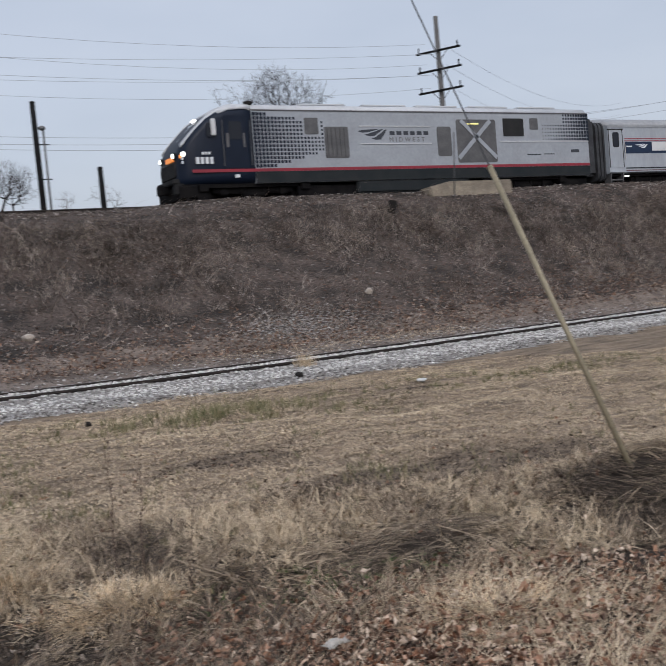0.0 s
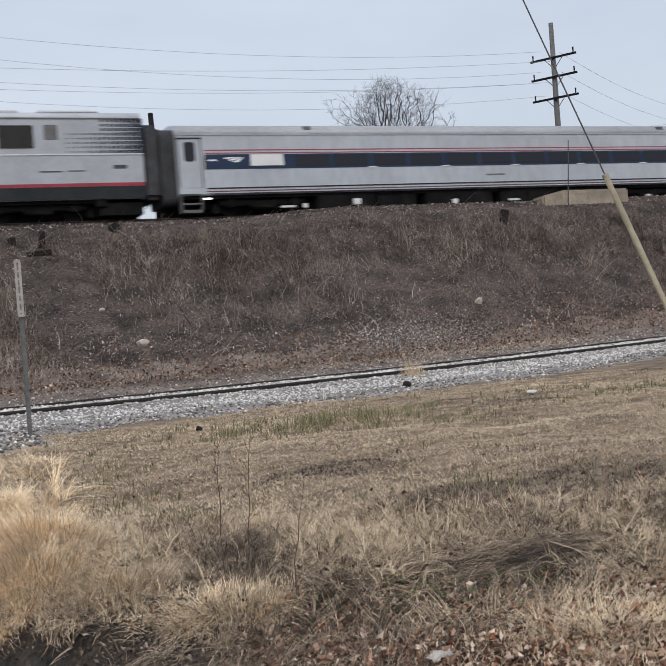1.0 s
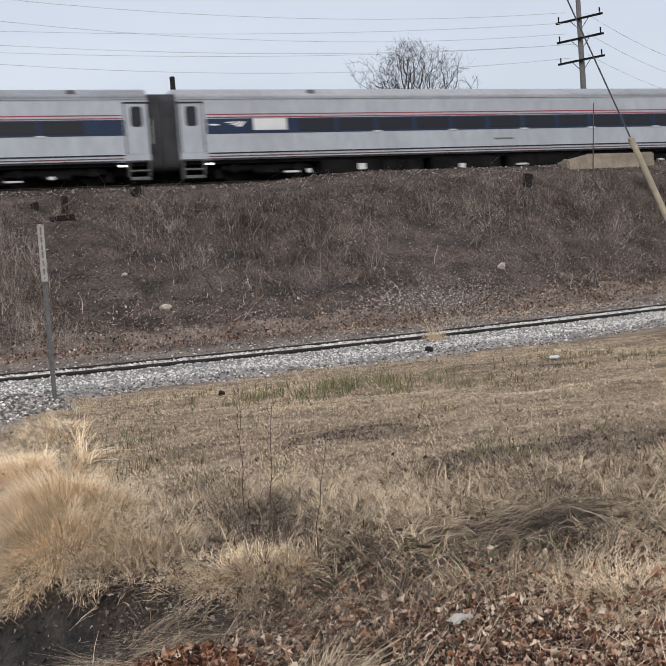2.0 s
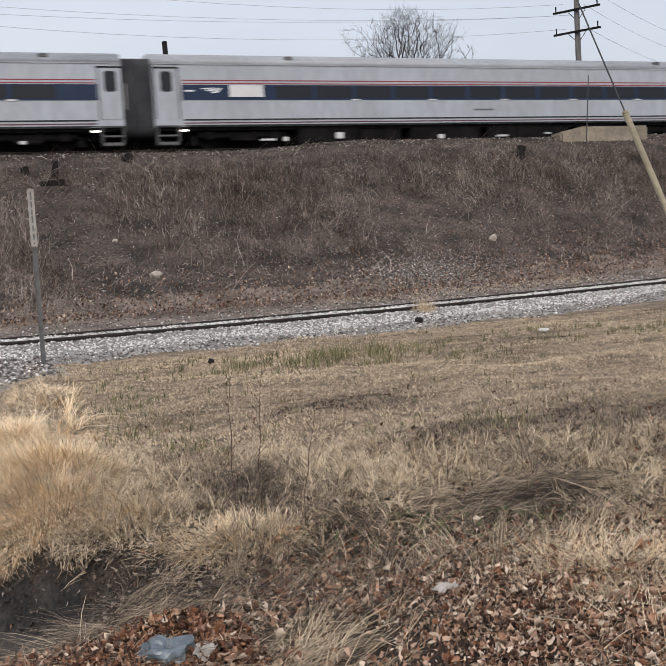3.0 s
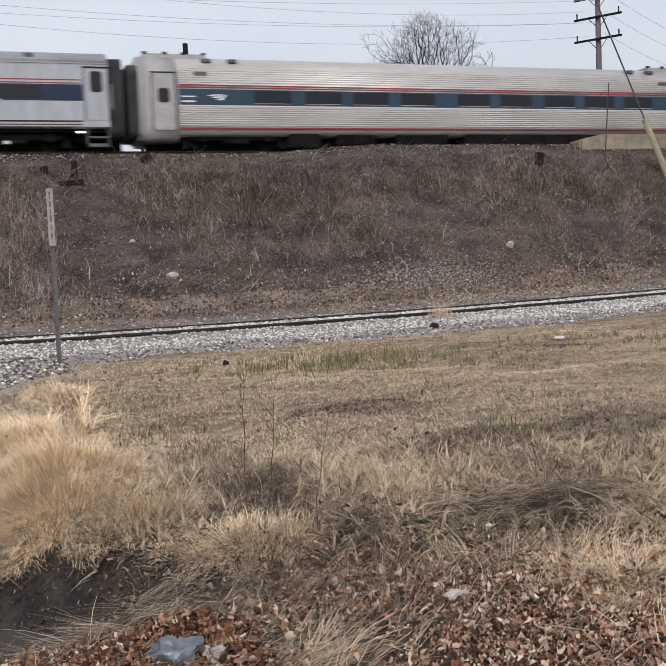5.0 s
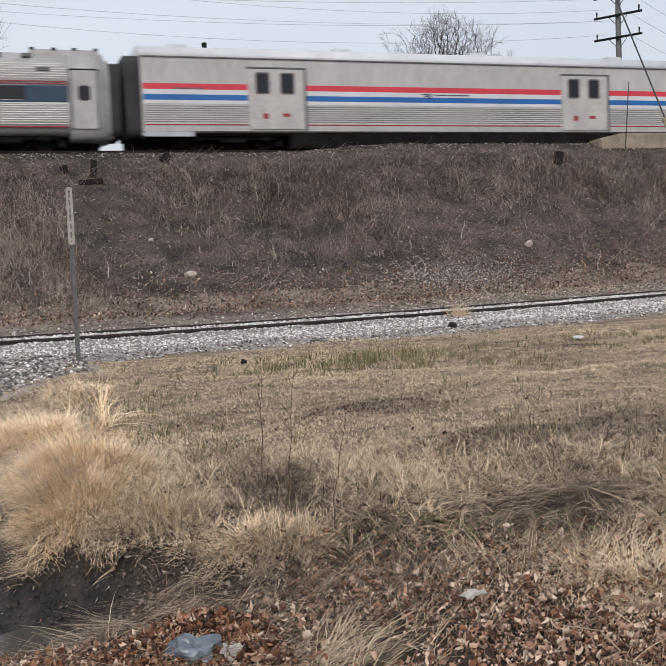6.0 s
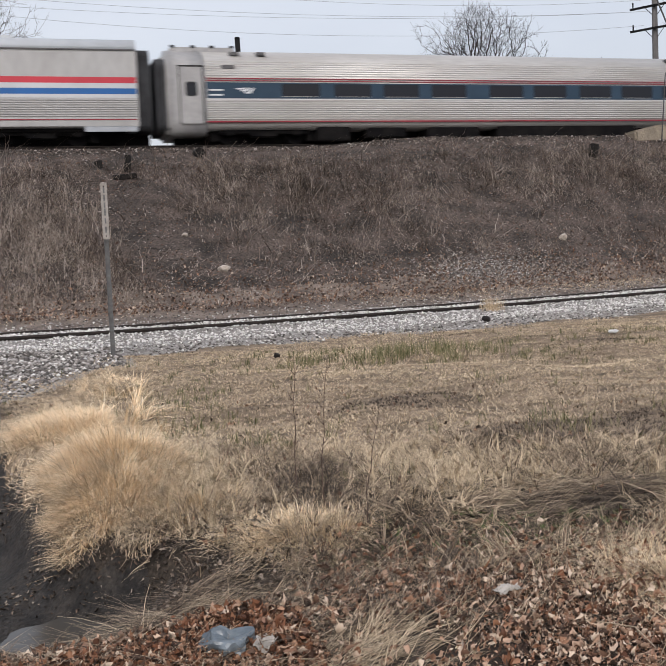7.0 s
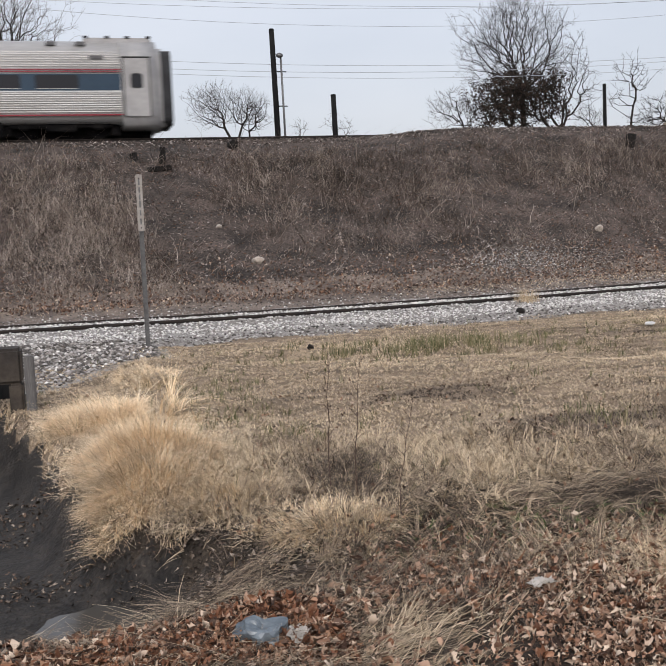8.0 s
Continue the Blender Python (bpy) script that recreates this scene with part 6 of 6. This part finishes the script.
def black_pole(x, z_top, name, label, r=0.13, head=False, y=42.6, lean=-0.02):
    b = float(height(x, y))
    p = empty_at(name, pose(x, y, b))
    tagged(p, label, "pole")
    h = z_top - b
    part("shaft", tube(bmesh.new(), (0, 0, -0.3), (lean * h, 0, h), r, r * 0.85, 12), M_GALV if head else M_BLACKPOLE, p, smooth=True)
    if head:
        bm = bmesh.new()
        bmesh.ops.create_uvsphere(bm, u_segments=12, v_segments=8, radius=0.13, matrix=Matrix.Translation((lean * h - 0.06, -0.05, h + 0.05)) @ Matrix.Diagonal((1.2, 1, 0.8, 1)))
        part("lamp_head", bm, M_GALV, p)
        for z in (h - 0.62, h - 2.05):
            part("bracket", tube(bmesh.new(), (-0.30, 0, z), (0.14, 0, z), 0.025, n=6), M_BLACKPOLE, p)
    else:
        part("pole_cap", tube(bmesh.new(), (lean * h, 0, h), (lean * h, 0, h + 0.05), r * 0.95, r * 0.7, 12), M_BLACKPOLE, p)
    return p


black_pole(9.30, 10.42, "timber_pole", "tall black timber pole beside the main line")
black_pole(9.58, 9.30, "lamp_pole", "slim grey pole with small rounded head and brackets", 0.05, True, 42.5, -0.015)
black_pole(11.83, 7.70, "timber_post", "short black timber post beside the main line")
black_pole(39.0, 11.9, "timber_post", "plain grey post standing beyond the track", 0.15, False, 67.0, 0.0)
beam = part("timber_beam", boxes((-1.45, 1.45, -0.12, 0.12, 0.0, 1.02), bevel=0.02), M_BLACKPOLE, None, at=pose(10.55, 42.3, float(height(10.5, 42.3)) - 0.15))
tagged(beam, "dark timber kerb beam between the two posts", "beam")


# ---- guy wire with its yellow guard ----
def guy():
    b = Vector((5.08, 5.33, float(height(5.08, 5.33)) - 0.03))
    t = Vector((4.71, 6.22, 2.44))
    w = empty_at("guy_wire", pose(0, 0, 0))
    tagged(w, "dark steel guy wire with faded yellow plastic guard", "guy wire")
    u = (t - b).normalized()
    part("cable", tube(bmesh.new(), b, b + u * 30, 0.006, n=8), M_WIRE, w, "dark twisted steel cable")
    bm = tube(bmesh.new(), b + u * 0.03, t, 0.019, 0.022, 16)
    part("guard", bm, M_GUARD, w, "faded yellow plastic guard tube", smooth=True)
    part("guard_end", tube(bmesh.new(), t, t + u * 0.02, 0.025, 0.024, 16), M_GUARD, w)
    part("anchor_eye", tube(bmesh.new(), b - u * 0.15, b + u * 0.12, 0.012, n=8), M_RAIL, w)


guy()


# ---- sign post, slab and odds and ends ----
def sign_post():
    x, y = 1.23, 15.81
    z = float(height(x, y))
    s = empty_at("sign_post", pose(x, y, z))
    tagged(s, "thin galvanised post with narrow weathered vertical sign", "sign post")
    bm = boxes((-0.032, 0.032, 0.010, 0.016, -0.3, 2.66), (-0.034, -0.028, -0.018, 0.012, -0.3, 2.66), (0.028, 0.034, -0.018, 0.012, -0.3, 2.66))
    part("post", bm, M_GALV, s)
    pn = part("panel", plate(rounded(-0.048, 0.048, 1.82, 2.68, 0.015), -0.020, 0.008), M_SIGN, s, "pale weathered narrow sign panel")
    for z0, h in ((2.52, 0.08), (2.40, 0.07), (2.30, 0.06), (2.18, 0.08), (2.06, 0.06), (1.92, 0.07)):
        part("lettering_bar", boxes((-0.012, 0.012, -0.032, -0.027, z0, z0 + h * 1.3)), M_GALV, pn)
    for z0 in (1.87, 2.62):
        part("bolt", tube(bmesh.new(), (0, -0.034, z0), (0, -0.026, z0), 0.010, n=8), M_RAIL, pn)


sign_post()


def lump(name, at, size, material, label, category, seed=0, rough=0.18, turn=0.0, sub=3, freq=2.2):
    """A rough solid: a rock, clod or crumpled thing."""
    bm = bmesh.new()
    bmesh.ops.create_icosphere(bm, subdivisions=sub, radius=0.5)
    for v in bm.verts:
        k = 1 + rough * noise.noise(v.co * freq + Vector((seed, seed * 0.7, 0))) * 2 + rough * 0.6 * noise.noise(v.co * freq * 2.7 + Vector((0, seed, 3)))
        v.co = Vector((v.co.x * size[0], v.co.y * size[1], v.co.z * size[2])) * k
    ob = part(name, bm, material, None, at=pose(*at, 0, 0, turn))
    return tagged(ob, label, category)


def on(x, y, up=0.0):
    return (x, y, float(height(x, y)) + up)


slab = bmesh.new()
box(slab, -2.05, 2.15, -0.45, 0.45, -0.35, 0.42, 0.07)
bmesh.ops.subdivide_edges(slab, edges=slab.edges[:], cuts=3, use_grid_fill=True)
for v in slab.verts:
    v.co += Vector((0, 0, 0)) + noise.noise_vector(v.co * 1.6) * 0.05
    if v.co.x < -1.6:
        v.co.z -= (-1.6 - v.co.x) * 0.55 if v.co.z > 0 else 0
slab_ob = part("concrete_block", slab, M_CONCRETE, None, at=pose(25.1, 35.0, float(height(25.1, 35.0)) - 0.03))
tagged(slab_ob, "long weathered concrete block on the embankment edge", "concrete block")
rod = part("marker_rod", tube(bmesh.new(), (0, 0, -0.3), (0.22, 0, 2.65), 0.025, 0.018, 8), M_WIRE, None, at=pose(24.1, 34.4, float(height(24.1, 34.4))))
tagged(rod, "thin dark rod standing by the concrete block", "rod")

M_ROCK = mat("pale_rock", (0.52, 0.48, 0.43), 0.9, 0.0, (0.38, 0.33, 0.28), 3.0, 0.3, 20.0, 0.6, 20.0)
M_STUMP = mat("blackened_stump_wood", (0.007, 0.006, 0.0055), 0.9, 0.0, (0.016, 0.0125, 0.011), 4.0, 0.4, 30.0, 0.6, 20.0)
def bank_y(x, z):
    """Where the bank reaches a height."""
    ys = np.linspace(20, 35, 400)
    return float(ys[np.argmax(height(np.full(400, x), ys) > z)])
lump("rock", on(4.85, bank_y(4.85, 1.05), 0.05), (0.30, 0.25, 0.20), M_ROCK, "pale angular rock low on the bank", "rock", 3)
lump("rock", on(4.25, bank_y(4.25, 2.0), 0.03), (0.17, 0.15, 0.11), M_ROCK, "small pale rock on the bank", "rock", 5)
lump("rock", on(15.6, bank_y(15.6, 1.5), 0.05), (0.24, 0.2, 0.24), M_ROCK, "pale slab of stone on the bank", "rock", 6)
lump("clod", on(3.44, 14.26, 0.03), (0.09, 0.09, 0.08), M_STUMP, "dark clod on the field grass", "clod", 7)
lump("clod", on(8.2, 17.2, 0.04), (0.16, 0.15, 0.13), M_STUMP, "dark brown clod at the gravel edge", "clod", 8)
lump("litter_scrap", on(8.89, 14.01, 0.05), (0.16, 0.12, 0.06), M_WHITEPANEL, "small white scrap of litter on the grass", "litter", 9)


def stump(x, y, tall, r, tip, label, name="stump"):
    bm = tube(bmesh.new(), (0, 0, -0.25), (tip, -0.05, tall), r, r * 0.9, 12)
    for v in bm.verts:
        v.co += noise.noise_vector(v.co * 4 + Vector((x, y, 0))) * r * 0.35
    ob = part(name, bm, M_STUMP, None, at=pose(x, y, float(height(x, y))))
    return tagged(ob, label, "stump")


stump(3.27, 32.2, 0.50, 0.12, 0.04, "blackened upright timber stump near the bank top")
stump(19.9, 32.6, 0.42, 0.17, 0.10, "dark rotten timber stump near the bank top")
stump(2.47, 32.6, 0.20, 0.13, -0.05, "low dark timber stump near the bank top")
disc = part("cut_log", tube(bmesh.new(), (0, -0.40, 0.02), (0, 0.25, 0.05), 0.16, 0.155, 18), M_STUMP, None, at=pose(*on(5.80, 33.9, 0.05)))
tagged(disc, "dark round end of a cut log on the bank", "log")
stick = part("pale_stick", tube(bmesh.new(), (0, 0, 0.02), (0.28, -1.2, -0.46), 0.022, 0.016, 8), M_PALEWEED, None, at=pose(*on(5.88, 33.5, 0.08)))
tagged(stick, "pale leaning stick below the cut log", "stick")
barob = part("charred_plank", boxes((-0.36, 0.36, -0.09, 0.09, -0.04, 0.12), bevel=0.02), M_STUMP, None, at=pose(*on(3.1, bank_y(3.1, 3.85), 0.03), 8, -5, 6))
tagged(barob, "charred plank lying on the bank", "plank")


# ---- ditch: puddle, culvert, litter ----
def water_mat():
    m = bpy.data.materials.new("muddy_water")
    m.use_nodes = True
    n, l = m.node_tree.nodes, m.node_tree.links
    b = n["Principled BSDF"]
    b.inputs["Base Color"].default_value = (0.07, 0.066, 0.06, 1)
    b.inputs["Roughness"].default_value, b.inputs["IOR"].default_value = 0.06, 1.33
    t = n.new("ShaderNodeTexNoise")
    t.inputs["Scale"].default_value = 9.0
    u = n.new("ShaderNodeBump")
    u.inputs["Strength"].default_value, u.inputs["Distance"].default_value = 0.08, 0.01
    l.new(t.outputs["Fac"], u.inputs["Height"])
    l.new(u.outputs["Normal"], b.inputs["Normal"])
    return m


bm = bmesh.new()
ring = []
for k in range(40):
    a = 2 * math.pi * k / 40
    w = 1 + 0.10 * math.sin(3 * a + 1) + 0.06 * math.sin(5 * a) + 0.05 * math.sin(11 * a)
    ring.append(bm.verts.new((0.27 + 0.52 * w * math.cos(a), 5.28 + 0.42 * w * math.sin(a), -0.40)))
bm.faces.new(ring)
tagged(part("puddle", bm, water_mat(), None), "shallow grey muddy puddle in the ditch", "water", kind="structure")


def culvert():
    c = empty_at("culvert_headwall", pose(-1.0, 10.55, -0.45))
    tagged(c, "dark timber and concrete culvert headwall over the ditch", "culvert")
    M = mat("stained_headwall", (0.075, 0.062, 0.05), 0.9, 0.0, (0.035, 0.03, 0.027), 2.5, 0.4, 20.0, 0.6, 20.0)
    part("lintel", boxes((-1.6, 0.56, 0.0, 0.35, 0.72, 1.08), bevel=0.03), M, c)
    part("side_wall", boxes((0.42, 0.56, 0.0, 0.35, -0.3, 0.72), bevel=0.02), M, c)
    part("side_wall", boxes((-1.6, -0.9, 0.0, 0.35, -0.3, 0.72), bevel=0.02), M, c)
    # Black sheet across the back stands for the shade inside the opening.
    part("shade_backing", boxes((-0.9, 0.42, 0.9, 1.0, -0.3, 0.72)), M_RUBBER, c)
    part("guard_post", boxes((0.58, 0.68, -0.06, 0.06, -0.2, 1.0), bevel=0.012), M_POLEWOOD, c, "short grey timber post")


culvert()


def crumpled(name, at, sx, sy, sz, material, label, seed, turn):
    """A crushed sheet: folded facets."""
    r = random.Random(seed)
    bm = bmesh.new()
    bmesh.ops.create_grid(bm, x_segments=9, y_segments=7, size=0.5)
    for v in bm.verts:
        rr = math.hypot(v.co.x, v.co.y)
        n1 = noise.noise(Vector((v.co.x * 3.1 + seed, v.co.y * 3.1, 1.0)))
        n2 = noise.noise(Vector((v.co.x * 8 + seed, v.co.y * 8, 4.0)))
        v.co = Vector((v.co.x * sx * (1 + 0.35 * n1), v.co.y * sy * (1 + 0.35 * n2), sz * (0.9 - 1.3 * rr + 0.8 * n1 + 0.45 * n2 + r.uniform(-0.1, 0.1))))
        v.co.z = max(v.co.z, 0.0)
    ext = bmesh.ops.extrude_face_region(bm, geom=bm.faces[:])
    for e in ext["geom"]:
        if isinstance(e, bmesh.types.BMVert):
            e.co.z -= 0.004
    ob = part(name, bm, material, None, at=pose(*at, 0, 0, turn))
    return tagged(ob, label, "litter")


M_BAG = mat("grey_blue_plastic", (0.085, 0.11, 0.135), 0.3, 0.0, (0.17, 0.205, 0.235), 7.0, 0.25, 40.0, spec=0.5)
M_PAPER = mat("dirty_white_paper", (0.42, 0.40, 0.375), 0.8, 0.0, (0.30, 0.28, 0.25), 8.0)
lump("plastic_bag", on(0.69, 3.93, 0.05), (0.20, 0.14, 0.14), M_BAG, "crumpled grey-blue plastic bag on the leaf heap", "litter", 4.3, 0.40, -25, 4, 2.4)
crumpled("paper_scrap", on(0.84, 3.90, 0.05), 0.075, 0.17, 0.04, M_PAPER, "creased dirty white paper scrap on the leaves", 7, -35)
crumpled("paper_scrap", on(2.05, 4.14, 0.05), 0.13, 0.07, 0.03, M_PAPER, "white scrap of litter among leaves", 9, 10)
lump("foam_lump", (0.20, 5.02, -0.375), (0.075, 0.06, 0.05), M_WHITEPANEL, "white lump of foam floating at the puddle edge", "litter", 11, 0.2)


# ---- tall dead stems and dry sticks in the thatch ----
def stem(x, y, tall, bend, label):
    z = float(height(x, y))
    s = empty_at("dead_stem", pose(x, y, z))
    tagged(s, label, "weed stem")
    r = random.Random(int(x * 100))
    pts = [Vector((bend * (k / 6) ** 1.5 + r.gauss(0, 0.006), r.gauss(0, 0.006), tall * k / 6)) for k in range(7)]
    part("stalk", loft([[p + Vector((math.cos(q) * (0.0034 - 0.0004 * k), math.sin(q) * (0.0034 - 0.0004 * k), 0)) for q in (0, 1.05, 2.09, 3.14, 4.19, 5.24)] for k, p in enumerate(pts)]), M_STEM, s)
    for k in range(9):
        p = pts[2 + k % 4] + Vector((0, 0, r.uniform(0, 0.08)))
        a = r.uniform(0, 6.283)
        part("twig", tube(bmesh.new(), p, p + Vector((math.cos(a) * 0.05, math.sin(a) * 0.05, 0.06)), 0.0015, 0.001, 5), M_STEM, s)


M_STEM = mat("reddish_dead_stalk", (0.095, 0.058, 0.047), 0.9, 0.0, (0.06, 0.04, 0.034), 9.0)
stem(1.50, 5.87, 0.88, 0.02, "thin dark dead weed stalk standing in the grass")
stem(1.62, 5.71, 0.86, 0.06, "thin dark dead weed stalk standing in the grass")
stem(1.75, 5.26, 0.68, 0.09, "short thin dead weed stalk standing in the grass")


def dry_stick(pts, r, label):
    bm = bmesh.new()
    for a, b in zip(pts, pts[1:]):
        tube(bm, on(a[0], a[1], a[2]), on(b[0], b[1], b[2]), r, r * 0.8, 6)
    ob = part("dry_stick", bm, M_STRAWSTICK, None)
    tagged(ob, label, "stick")


M_STRAWSTICK = mat("bleached_stick", (0.36, 0.29, 0.21), 0.85, 0.0, (0.26, 0.2, 0.145), 9.0)
dry_stick([(1.75, 5.55, 0.12), (1.95, 5.2, 0.09), (2.02, 4.95, 0.02)], 0.0028, "bleached bent stalk lying in the thatch")
dry_stick([(3.3, 5.15, 0.14), (3.45, 4.9, 0.10), (3.5, 4.65, 0.02)], 0.003, "bleached bent stalk lying over dark thatch")
dry_stick([(2.2, 3.75, 0.04), (2.3, 3.5, 0.07), (2.26, 3.3, 0.05)], 0.0035, "pale bent twig among the leaves")
dry_stick([(-0.35, 3.8, 0.06), (0.0, 3.72, 0.09), (0.14, 3.6, 0.04)], 0.005, "pale twig on the leaf heap")


# ---- what moves ----
# metres by which the train runs behind an even pace, each half second
DRIFT = (0.0, 0.28, 0.45, 0.35, 0.30, 0.28, 0.26, 0.25, 0.25, 0.28, 0.26, 0.24, 0.24, 0.38, 0.56, 0.70, 0.85)


def motions():
    for thing, x in START.items():
        walk(thing, [(t * 0.5, pose(x - SPEED * t * 0.5 + DRIFT[t], TRACK_Y, CAR_Z)) for t in range(17)])


motions()
